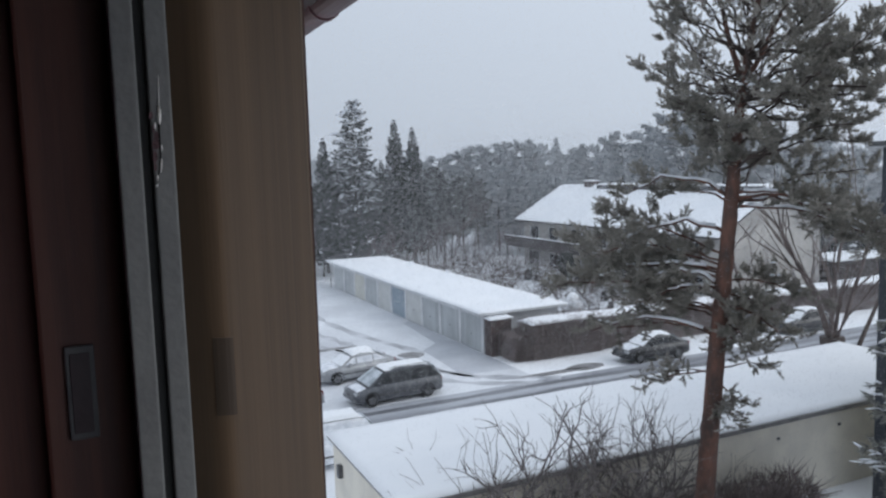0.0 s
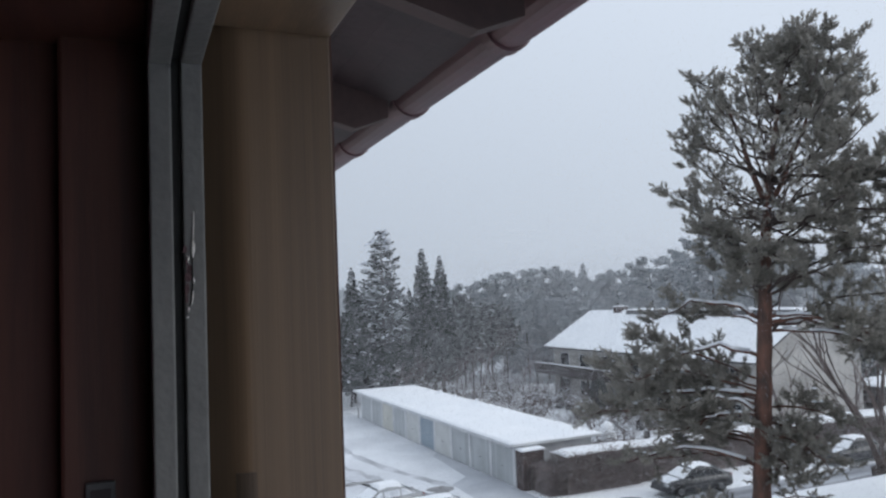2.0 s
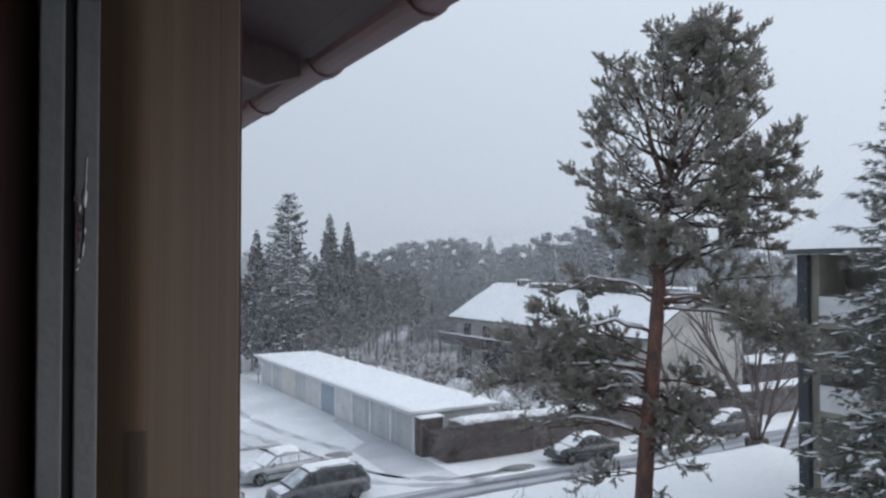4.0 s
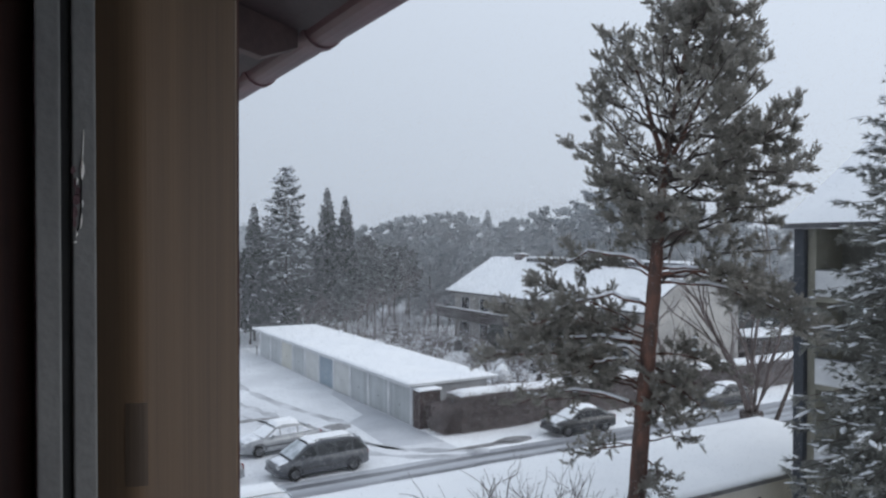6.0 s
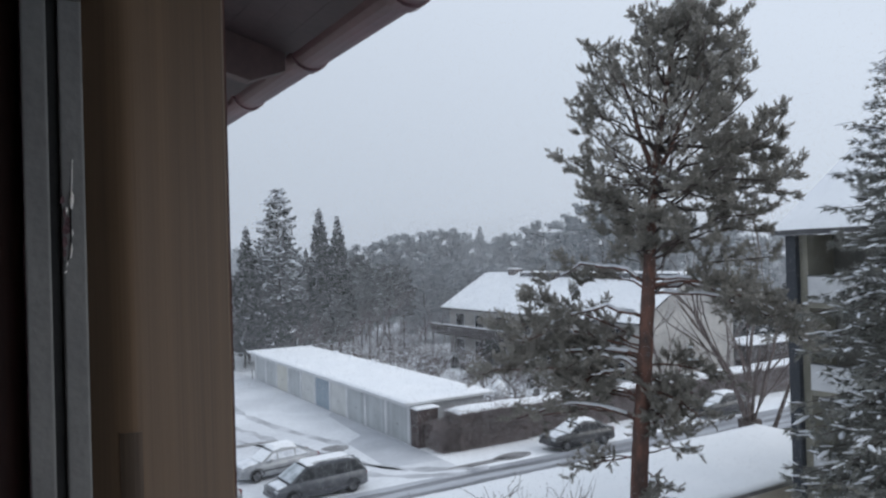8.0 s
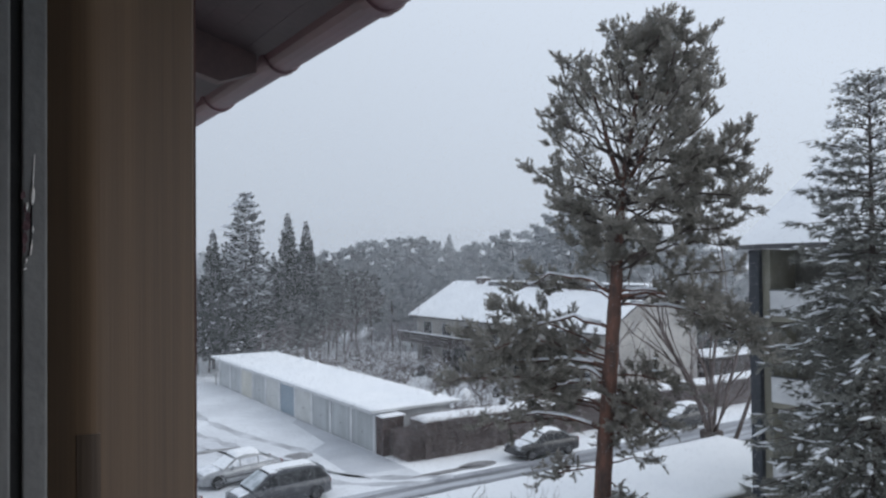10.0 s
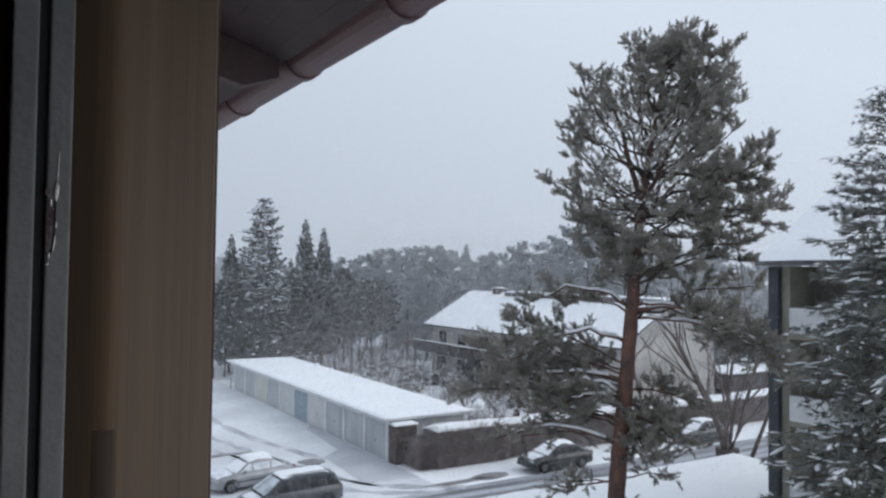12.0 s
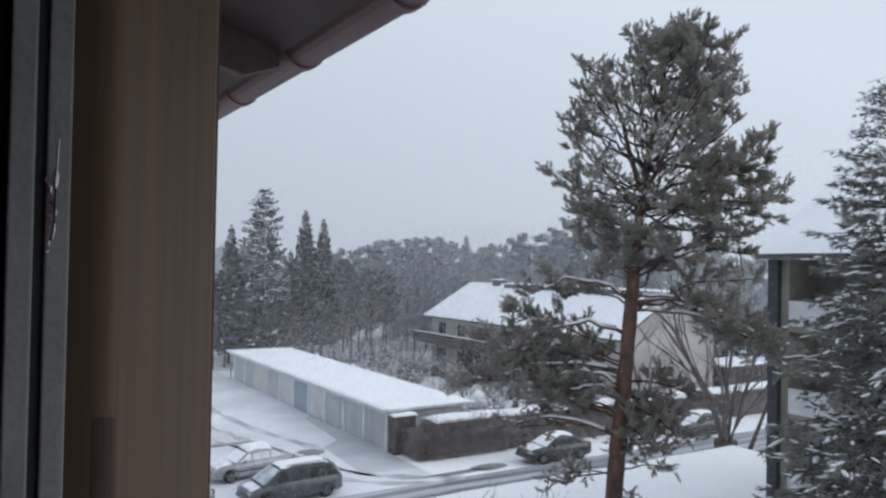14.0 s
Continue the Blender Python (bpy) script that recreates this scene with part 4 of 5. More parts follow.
def spruce(name, label, height, radius, power, seed, whorls, per, blades, mat, low=0.4, snow=0.35, size=1.0, droop=0.25, snow_mat=None, step=0.16, snow_size=0.17, rise=0.0, tip=0.4, blade=0.03):
    """A spruce: whorls of drooping boughs with side sprays; radius(h) = radius * h ** power below the tip."""
    rng = np.random.default_rng(seed)
    tree = thing(name, (0, 0, 0), label, "spruce tree")
    t = Geo()
    hs = np.linspace(-0.2, height, 12)
    t.tube([(0, 0, h) for h in hs], [0.012 * (height - h) + 0.012 for h in hs], 9)
    part("trunk", t, BARK_GREY, tree, smooth=True)
    wood, P, A, S, sp, ss, so = Geo(), [], [], [], [], [], []
    for w in range(whorls):
        h = (height - low) * (w / whorls) ** 1.25 + 0.12
        z = height - h
        for k in range(per):
            phi = 2 * math.pi * k / per + w * 0.9 + rng.uniform(-0.35, 0.35)
            dz = rng.uniform(-0.5, 0.5) * min(0.9, (height - low) / whorls)
            L = radius * h ** power * rng.uniform(0.60, 1.12) + 0.03
            d = np.array((math.cos(phi), math.sin(phi), 0))
            up = max(rise, 0.75 - min(1.0, h / 3.5) * 0.75)
            n = max(4, int(L / step))
            pts = []
            for i in range(n + 1):
                s = i / n
                q = np.array((0, 0, z + dz * min(1, h))) + d * L * s
                q[2] += L * (up * s - droop * s * s * 1.6 + droop * 0.9 * s ** 3.5) + rng.uniform(-0.01, 0.01)
                pts.append(q)
            wood.tube([pts[0], pts[n // 2], pts[-1]], [0.008 + 0.008 * L, 0.006 + 0.004 * L, 0.004], 3, cap=False)
            side = np.array((-d[1], d[0], 0))
            for i in range(1, n + 1):
                s = i / n
                if s < 0.12:
                    continue
                along = pts[i] - pts[i - 1]
                along /= np.linalg.norm(along)
                span = L * 0.42 * (1 - s) + 0.10
                for sg in (-1, 1):
                    m = max(1, int(span / (step * 1.1)))
                    for j in range(m):
                        g = (j + rng.uniform(0.2, 1.0)) / m
                        out = along * 0.75 + side * sg * 0.8 + (0, 0, -0.12)
                        p = pts[i] + out * span * g + rng.normal(size=3) * 0.025 - (0, 0, 0.10 * g * span)
                        P.append(p), A.append(out + rng.normal(size=3) * 0.18), S.append(size * rng.uniform(0.8, 1.25) * min(1, tip + h / 4.5))
                        if rng.uniform() < snow * (0.4 + 0.6 * s):
                            sp.append(p + out * 0.05 + (0, 0, 0.025)), ss.append(size * rng.uniform(0.4, 1.0)), so.append(out + along * 0.5 + rng.normal(size=3) * 0.2)
                if i == n:
                    P.append(pts[i]), A.append(along), S.append(size * 1.2 * min(1, tip - 0.05 + h / 4.5))
    for k in range(5):
        P.append(np.array((0, 0, height - 0.05 - 0.1 * k))), A.append(np.array((rng.normal() * 0.2, rng.normal() * 0.2, 1))), S.append(min(0.9, size * 0.7))
    part("branchwork", wood, BARK_GREY, tree, kind="stuff")
    b = brush(rng, blades, 55, 0.16, blade)
    part_np("crown", *scatter(b, P, A, S, rng), mat, tree, "dark needle sprays", "stuff")
    if sp:
        tilt = [(rng.normal() * 0.2, rng.normal() * 0.2, 1) for _ in sp]
        part_np("crown_snow", *scatter((lump(0.55)[0] * (1.9, 0.5, 0.4), lump()[1]), sp, tilt, np.array(ss) * snow_size, rng, so), snow_mat or SNOW_DUST, tree, "patches of snow on the boughs", "stuff")
    return tree


near_spruce = spruce("spruce_tree", "tall dark spruce with snow patches on its boughs", 14.2, 0.64, 0.59, 5, 52, 8, 11, SPRUCE_NEEDLES, 1.0, 0.34, 0.82, 0.36, step=0.135, snow_size=0.125)
near_spruce.matrix_basis = pose(12.42, 6.43, 0, 0, 0, 20)


# ---- distant woods ----
def round_pine(name, label, height, rad, seed, mat, clear=0.35, tufts=17, size=1.25):
    c = Crown(seed)
    rng = c.rng
    tree = thing(name, (0, 0, 0), label, "pine tree")
    t = Geo()
    hs = np.linspace(-0.2, height * 0.97, 10)
    t.tube([(0.1 * math.sin(h), 0.1 * math.cos(h * 0.7), h) for h in hs], [0.02 + 0.012 * (height - h) for h in hs], 8)
    part("trunk", t, BARK_GREY, tree, smooth=True)
    count = 34
    for i in range(count):
        f = (i + 0.5) / count
        z = height * (clear + (1 - clear) * f)
        phi = i * 2.39996 + rng.uniform(-0.4, 0.4)
        r = rad * math.sqrt(max(0.04, 1 - (abs(f - 0.35) / 0.68) ** 2)) * rng.uniform(0.65, 1.08)
        c.limb(bend((0, 0, max(1.0, z - 0.3 * r)), (r * math.cos(phi), r * math.sin(phi), z), 0, 4, 0.05, rng), 0.05, 0.02, 0.35, int(5 + 1.5 * r), tufts, 0.9, 0.014, size, 0.3, 3)
    joined = Geo()
    for w in c.limbs:
        o = len(joined.v)
        joined.v += w.v
        joined.f += [tuple(o + i for i in q) for q in w.f]
    part("branchwork", joined, BARK_GREY, tree, kind="stuff")
    part_np("crown", *scatter(brush(rng, 8, 80, 0.24, 0.15), c.p, c.a, c.s, rng), mat, tree, "frosted needle clumps", "stuff")
    part_np("crown_snow", *scatter((lump(0.4)[0] * (1.6, 0.8, 0.6), lump()[1]), c.sp, [(rng.normal() * 0.3, rng.normal() * 0.3, 1) for _ in c.sp], np.array(c.ss) * 0.5, rng), SNOW_DUST, tree, "snow on the clumps", "stuff")
    return tree


def branch_out(g, p, d, length, r, depth, rng, fork=3, spread=0.55, lift=0.12, sides=4, twist=0.16):
    """Bare branches that fork again and again."""
    p, d = np.array(p, dtype=float), np.array(d, dtype=float)
    d /= np.linalg.norm(d)
    n = (6 if twist > 0.2 else 4) if depth > 1 else 3
    pts, dirs = [p], [d]
    for i in range(n):
        d = d + rng.normal(size=3) * twist + (0, 0, lift * 0.4)
        d /= np.linalg.norm(d)
        pts.append(pts[-1] + d * length / n)
        dirs.append(d)
    g.tube(pts, [r * (1 - 0.55 * i / n) for i in range(n + 1)], sides if depth > 1 else 3, cap=False)
    if depth <= 0:
        return
    for k in range(fork):
        i = int(rng.integers(1, n + 1))
        e = dirs[i] + rng.normal(size=3) * spread + (0, 0, lift)
        branch_out(g, pts[i], e, length * rng.uniform(0.5, 0.78), r * 0.5, depth - 1, rng, fork, spread, lift, sides, twist)


def bare_tree(name, label, category, seed, stems, base_h, length, r, depth, fork=3, spread=0.5, lean=0.5, mat=None, stump=0.0, twist=0.16):
    rng = np.random.default_rng(seed)
    tree = thing(name, (0, 0, 0), label, category)
    for k in range(stems):
        g = Geo()
        a = 2 * math.pi * k / max(stems, 1) + rng.uniform(-0.4, 0.4)
        d = (math.cos(a) * lean, math.sin(a) * lean, 1)
        branch_out(g, (0.12 * math.cos(a), 0.12 * math.sin(a), base_h), d, length * rng.uniform(0.7, 1.2), r * rng.uniform(0.7, 1.2), depth, rng, fork, spread, twist=twist)
        part("stem", g, mat or TWIG, tree)
    if stump:
        part("trunk", Geo().tube([(0, 0, -0.2), (0.03, 0, base_h * 0.5), (0, 0.02, base_h + 0.15)], [stump * 1.15, stump, stump * 1.1], 10), BARK_GREY, tree, smooth=True)
    return tree


def polar(angle, dist):
    """A place seen from the window at that bearing from the house wall, in degrees and metres."""
    return dist * math.sin(radians(angle)), dist * math.cos(radians(angle))


wide = spruce("spruce_tree", "broad spruce with snowy layered boughs at the wood's edge", 19.0, 0.98, 0.50, 21, 24, 8, 12, EDGE_NEEDLES, 3.0, 0.2, 1.8, 0.08, step=0.34, snow_size=0.27, rise=0.40, blade=0.06)
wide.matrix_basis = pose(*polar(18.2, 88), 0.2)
slim = spruce("spruce_tree", "slender dark spruce at the edge of the wood", 17.2, 0.30, 0.78, 22, 48, 8, 11, EDGE_NEEDLES, 1.5, 0.04, 1.7, 0.22, step=0.27, rise=0.25, tip=0.2, blade=0.06)
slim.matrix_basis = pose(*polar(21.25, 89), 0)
far_spruce = spruce("spruce_tree", "spruce deep in the wood, coloured pale for haze", 16.0, 0.34, 0.78, 23, 28, 7, 8, HAZE_FAR, 1.5, 0.03, 1.9, 0.22, step=0.34, blade=0.06)
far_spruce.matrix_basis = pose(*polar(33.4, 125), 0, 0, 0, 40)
dark_pine = round_pine("pine_tree", "dark pine at the edge of the wood", 13.5, 4.0, 31, EDGE_NEEDLES, 0.24)
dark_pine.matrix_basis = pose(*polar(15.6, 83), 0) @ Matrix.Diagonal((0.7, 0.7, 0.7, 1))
tall_pine = round_pine("pine_tree", "tall pine with a bare lower trunk, greyed for haze", 15.0, 2.9, 33, HAZE_MID, 0.40)
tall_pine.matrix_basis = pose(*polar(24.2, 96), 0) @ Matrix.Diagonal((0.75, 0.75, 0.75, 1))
far_pine = round_pine("pine_tree", "pine deep in the snowy wood, coloured pale for haze", 14.0, 4.6, 32, HAZE_FAR, 0.12)
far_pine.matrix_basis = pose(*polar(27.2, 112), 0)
birch = bare_tree("birch_tree", "bare brown-twigged birch among the wood's edge", "birch tree", 41, 1, 0.0, 7.0, 0.17, 5, 3, 0.45, 0.1, mat=TWIG_HAZE)
birch.matrix_basis = pose(*polar(25.3, 84), 0) @ Matrix.Diagonal((0.8, 0.8, 0.8, 1))


def spread_copies(ob, rows, group):
    tagged(ob, group=group)
    rng = random.Random(len(rows))
    for angle, dist, size in rows:
        x, y = polar(angle, dist)
        copy_thing(ob, pose(x, y, 0, 0, 0, rng.uniform(0, 360)) @ Matrix.Diagonal((size * rng.uniform(0.92, 1.08), size * rng.uniform(0.92, 1.08), size, 1)))


spread_copies(slim, [(22.6, 90, 0.95), (15.9, 86, 0.88), (20.2, 97, 0.74), (14.0, 92, 0.9), (16.8, 100, 0.8), (12.3, 95, 0.95), (9.5, 95, 0.9)], "dark spruces at the wood's edge")
spread_copies(dark_pine, [(14.8, 82, 0.72), (16.9, 84, 0.66), (19.0, 84, 0.7), (20.6, 86, 0.6), (13.0, 80, 0.7), (18.0, 80, 0.55)], "dark pines at the wood's edge")
spread_copies(tall_pine, [(14.6, 90, 0.85), (17.2, 92, 0.8), (19.6, 90, 0.78), (25.4, 96, 0.82), (23.2, 92, 0.72), (21.9, 94, 0.7), (22.5, 88, 0.62), (26.3, 93, 0.9), (24.8, 90, 0.78), (27.4, 96, 0.85)], "tall pines at the wood's edge")
spread_copies(far_pine, [(26.0, 110, 0.95), (28.5, 115, 1.02), (29.6, 120, 1.05), (30.8, 118, 1.06), (32.0, 122, 1.02), (34.6, 128, 0.98), (35.8, 120, 1.0), (37.0, 130, 1.0), (38.2, 112, 1.10), (39.6, 118, 1.02), (41.0, 104, 1.2), (42.5, 100, 1.28), (44.0, 108, 1.15), (46.0, 112, 1.1), (48.5, 110, 1.0), (51.0, 112, 1.05), (54.0, 116, 1.0), (57.0, 110, 1.0), (29.0, 100, 0.78), (30.5, 102, 0.74), (32.5, 106, 0.72), (24.5, 104, 0.9), (31.5, 98, 0.6), (33.8, 104, 0.66), (22.0, 106, 0.9)], "pale frosted pines in the wood")
spread_copies(far_spruce, [(43.2, 98, 1.0), (36.4, 140, 0.95), (40.3, 132, 0.95), (49.5, 118, 0.9), (28.2, 128, 0.92), (31.2, 134, 0.98)], "pale frosted spruces in the wood")
spread_copies(birch, [(27.0, 85, 0.6), (28.9, 88, 0.66), (31.4, 92, 0.6), (33.4, 96, 0.6), (18.3, 80, 0.5), (20.0, 79, 0.55), (23.4, 80, 0.6), (26.1, 82, 0.62), (27.9, 80, 0.55), (30.1, 84, 0.6), (30.9, 80, 0.5), (19.2, 82, 0.62), (21.0, 82, 0.66), (22.0, 80, 0.55), (24.0, 83, 0.64), (24.9, 80, 0.52), (26.6, 86, 0.7), (28.4, 84, 0.6), (29.5, 90, 0.72), (32.3, 88, 0.6)], "bare birches at the wood's edge")


def far_woods():
    """Joined trees in a belt behind the rest, past counting."""
    rng = np.random.default_rng(77)
    P, A, S = [], [], []
    for i in range(230):
        a, d = rng.uniform(2, 80), rng.uniform(135, 190)
        x, y = polar(a, d)
        h, r = rng.uniform(8.5, 13.5), rng.uniform(2.4, 4.2)
        for k in range(95):
            f = rng.uniform(0.02, 1)
            q = r * math.sqrt(rng.uniform(0.2, 1)) * math.sqrt(max(0.05, 1 - f ** 2.2))
            w = rng.uniform(0, 2 * math.pi)
            P.append((x + q * math.cos(w), y + q * math.sin(w), h * f))
            A.append((math.cos(w), math.sin(w), 0.6))
            S.append(rng.uniform(4.5, 8))
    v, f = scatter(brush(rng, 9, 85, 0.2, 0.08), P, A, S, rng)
    ob = new("far_woods", mesh_np("far_woods", v, f, HAZE_FAR))
    return tagged(ob, "belt of woods on the horizon, coloured pale for haze", "woods", kind="stuff")


far_woods()


# ---- gardens: bushes, hedges ----
def snowy_bush(seed, r, h):
    rng = np.random.default_rng(seed)
    b = thing("garden_bush", (0, 0, 0), "bare garden bush loaded with snow", "bush")
    g = Geo()
    for k in range(9):
        a = rng.uniform(0, 2 * math.pi)
        branch_out(g, (0.1 * math.cos(a), 0.1 * math.sin(a), -0.05), (math.cos(a) * rng.uniform(0.3, 1.1), math.sin(a) * rng.uniform(0.3, 1.1), 1), h * 0.66, 0.03, 3, rng, 3, 0.6)
    part("branchwork", g, TWIG, b, kind="stuff")
    P = [np.array(q) + (0, 0, 0.03) for q in g.v[:: 200] if q[2] > 0.25 * h]
    S = rng.uniform(0.05, 0.17, size=len(P))
    part_np("snow", *scatter(lump(0.5), P, [(rng.normal() * 0.15, rng.normal() * 0.15, 1) for _ in P], S, rng), SNOW_DUST, b, "clods of snow on the twigs", "stuff")
    return b


bush_a, bush_b = snowy_bush(51, 1.2, 2.2), snowy_bush(52, 1.5, 3.0)
bush_a.matrix_basis, bush_b.matrix_basis = pose(29.0, 52.0, 0), pose(31.5, 57.0, 0)
for b_ob in (bush_a, bush_b):
    tagged(b_ob, group="snowy bushes in the gardens")
rng_b = random.Random(9)
for i in range(58):
    x, y = rng_b.uniform(27.8, 40.5), rng_b.uniform(40.5, 78)
    s = rng_b.uniform(0.55, 1.2)
    copy_thing(rng_b.choice((bush_a, bush_b)), pose(x, y, 0, 0, 0, rng_b.uniform(0, 360)) @ Matrix.Diagonal((s * 1.15, s * 1.15, s, 1)))


for i in range(22):
    x, y, s = rng_b.uniform(37.0, 41.2), rng_b.uniform(44, 74), rng_b.uniform(0.6, 1.0)
    copy_thing(rng_b.choice((bush_a, bush_b)), pose(x, y, 0, 0, 0, rng_b.uniform(0, 360)) @ Matrix.Diagonal((s * 1.1, s * 1.1, s, 1)))


garden_pine = round_pine("garden_conifer", "low dark conifer dusted with snow in the gardens", 11.0, 4.0, 34, EDGE_NEEDLES, 0.05, 12, 3.0)
garden_pine.matrix_basis = pose(38.9, 57.5, -0.2) @ Matrix.Diagonal((0.27, 0.27, 0.3, 1))
tagged(garden_pine, category="conifer", group="low conifers in the gardens")
for x, y, s in ((39.4, 55.5, 0.24), (38.2, 51.0, 0.26), (40.3, 61.0, 0.2), (36.2, 47.5, 0.22)):
    copy_thing(garden_pine, pose(x, y, -0.2, 0, 0, x * 40) @ Matrix.Diagonal((s, s, s, 1)))
for i in range(7):
    x, y, s = rng_b.uniform(35.5, 40.0), rng_b.uniform(43, 84), rng_b.uniform(0.14, 0.34)
    copy_thing(garden_pine, pose(x, y, -0.2, 0, 0, rng_b.uniform(0, 360)) @ Matrix.Diagonal((s * 1.1, s * 1.1, s, 1)))


def snow_mound(x, y, r, h, seed):
    g, n, m = Geo(), 18, 8
    for j in range(m + 1):
        t = j / m * math.pi / 2
        for i in range(n):
            a = 2 * math.pi * i / n
            q = r * math.cos(t) * (1 + 0.2 * noise.noise((math.cos(a) + seed, math.sin(a), t)))
            g.v.append((x + q * math.cos(a), y + q * math.sin(a), -0.05 + h * math.sin(t) ** 0.8))
    g.f = [(j * n + i, j * n + (i + 1) % n, (j + 1) * n + (i + 1) % n, (j + 1) * n + i) for j in range(m) for i in range(n)]
    return solid("snow_covered_shrub", g, SNOW, "round shrub buried under fresh snow", "shrub", group="snow-buried shrubs", smooth=True)


for k, (x, y, r, h) in enumerate(((31.3, 45.6, 0.75, 2.1), (27.6, 58.5, 0.8, 1.1), (27.4, 66.0, 1.2, 1.2), (34.0, 50.0, 0.9, 1.0), (37.5, 54.0, 1.2, 1.1), (38.6, 47.0, 1.0, 1.3), (46.5, 40.6, 1.3, 1.6), (40.0, 60.0, 1.3, 1.6), (33.0, 70.0, 1.4, 1.0))):
    snow_mound(x, y, r, h, k * 2.1)


def hedge(x0, x1, y0, y1, h, seed, label, snow_h=0.13, ragged=0.05, density=170, mat=None):
    """A clipped hedge: uneven dense core, a coat of twigs, and a snow cap."""
    rng = np.random.default_rng(seed)
    hd = thing("hedge", ((x0 + x1) / 2, (y0 + y1) / 2, 0), label, "hedge")
    g = Geo().sheet(x0 + 0.1, x1 - 0.1, y0 + 0.1, y1 - 0.1, -0.1, h, 0.25, 0.12 + ragged, seed, 0.12)
    part("core", g, TWIG_RED, hd)
    n = int(density * ((x1 - x0) * (y1 - y0) * 0.6 + (x1 - x0) * h + (y1 - y0) * h * 2))
    P, A = [], []
    for i in range(n):
        k = rng.uniform()
        x, y, z = rng.uniform(x0, x1), rng.uniform(y0, y1), rng.uniform(0, h)
        if k < 0.62:
            y, d = y0 + rng.uniform(0, 0.12), (0, -1, 0.4)
        elif k < 0.76:
            x, d = x0 + rng.uniform(0, 0.12), (-1, 0, 0.4)
        else:
            z, d = h - rng.uniform(0, 0.12), (0, 0, 1)
        P.append((x, y, z)), A.append(np.array(d) + rng.normal(size=3) * 0.5)
    v, f = scatter(brush(rng, 4, 60, 0.22 + ragged, 0.022), P, A, rng.uniform(0.6, 1.2 + ragged * 3, size=n), rng)
    part_np("twig_coat", v - np.array(((x0 + x1) / 2, (y0 + y1) / 2, 0)), f, mat or TWIG_RED, hd, "thin red-brown twigs", "stuff")
    if snow_h:
        part("snow", Geo().sheet(x0 - 0.04, x1 + 0.04, y0 + 0.02, y1 - 0.02, h - 0.06, snow_h + 0.06, 0.3, 0.08, seed + 1, 0.08), SNOW, hd, "cap of snow", smooth=True)
    return hd


hedge(22.6, 27.6, 36.95, 38.7, 2.1, 61, "clipped red-brown bare hedge with a snow cap", 0.16)
hedge(21.4, 22.7, 37.1, 38.95, 1.45, 62, "low clipped bare hedge at the garage corner", 0.0)
hedge(27.6, 40.6, 37.2, 38.8, 2.0, 63, "long red-brown bare hedge with a snow cap", 0.14, 0.1)
hedge(40.6, 58.0, 37.2, 38.9, 1.85, 64, "long red-brown bare hedge under lumpy snow", 0.26, 0.12)
hedge(8.4, 13.6, 15.1, 16.4, 1.75, 66, "tall loose brown bare hedge against the outbuilding", 0.0, 0.30, 85, TWIG)
hedge(13.6, 19.2, 15.2, 16.5, 1.4, 65, "loose brown bare hedge along the outbuilding", 0.0, 0.22, 120, TWIG)

# bare shrub before the outbuilding, and the pollard by the street
shrub = bare_tree("bare_shrub", "tall leafless shrub with pale snow-lined branches", "shrub", 71, 9, 0.0, 3.0, 0.095, 3, 4, 0.5, 0.30, twist=0.30, mat=BARK_PALE)
shrub.matrix_basis = pose(9.3, 15.3, 0)
tagged(shrub, group="bare shrubs by the outbuilding")
copy_thing(shrub, pose(11.0, 15.0, 0, 0, 0, 130))
copy_thing(shrub, pose(13.3, 15.6, 0, 0, 0, 220) @ Matrix.Diagonal((0.8, 0.8, 0.92, 1)))
pollard = bare_tree("pollarded_tree", "thick pollarded trunk with long bare shoots", "tree", 72, 6, 2.5, 5.3, 0.13, 2, 3, 0.24, 0.27, stump=0.52)
pollard.matrix_basis = pose(31.9, 24.6, 0)
lilac = bare_tree("bare_tree", "slender bare tree before the pale gable", "tree", 73, 2, 0.0, 4.6, 0.12, 3, 3, 0.4, 0.25)
lilac.matrix_basis = pose(43.2, 40.4, 0)
lilac_b = copy_thing(lilac, pose(49.5, 40.2, 0, 0, 0, 100) @ Matrix.Diagonal((0.9, 0.9, 0.95, 1)))


def shed():
    b = thing("shed", (61.0, 45.0, 0), "dark timber shed with a snow-covered roof", "shed")
    part("wall", Geo().box(56.2, 67.0, 43.3, 47.0, -0.1, 2.5), TIMBER_DARK, b)
    for k in range(18):
        part("board", Geo().box(56.25 + 0.6 * k, 56.80 + 0.6 * k, 43.26, 43.299, 0.05, 2.45), TIMBER_DARK, b)
    part("roof", Geo().box(55.9, 67.3, 43.0, 47.3, 2.505, 2.62, 0.02), TRIM_DARK, b)
    part("snow", Geo().sheet(55.85, 67.35, 42.95, 47.35, 2.623, 0.2, 0.4, 0.05, 12), SNOW, b, smooth=True)
    return b


shed()
for a_, d_, s_ in ((50.5, 78, 0.62), (52.2, 82, 0.75), (53.8, 80, 0.7), (55.6, 84, 0.8), (57.5, 80, 0.72)):
    x, y = polar(a_, d_)
    copy_thing(dark_pine, pose(x, y, 0, 0, 0, a_ * 37) @ Matrix.Diagonal((s_, s_, s_, 1)))
# a fallen-over stem that leans from the pollard
lean = solid("leaning_trunk", Geo().tube([(32.2, 24.5, -0.1), (33.2, 24.1, 2.3), (34.3, 23.7, 5.0)], [0.13, 0.11, 0.07], 8), BARK_GREY, "bare slanting trunk beside the pollard", "tree trunk", smooth=True)


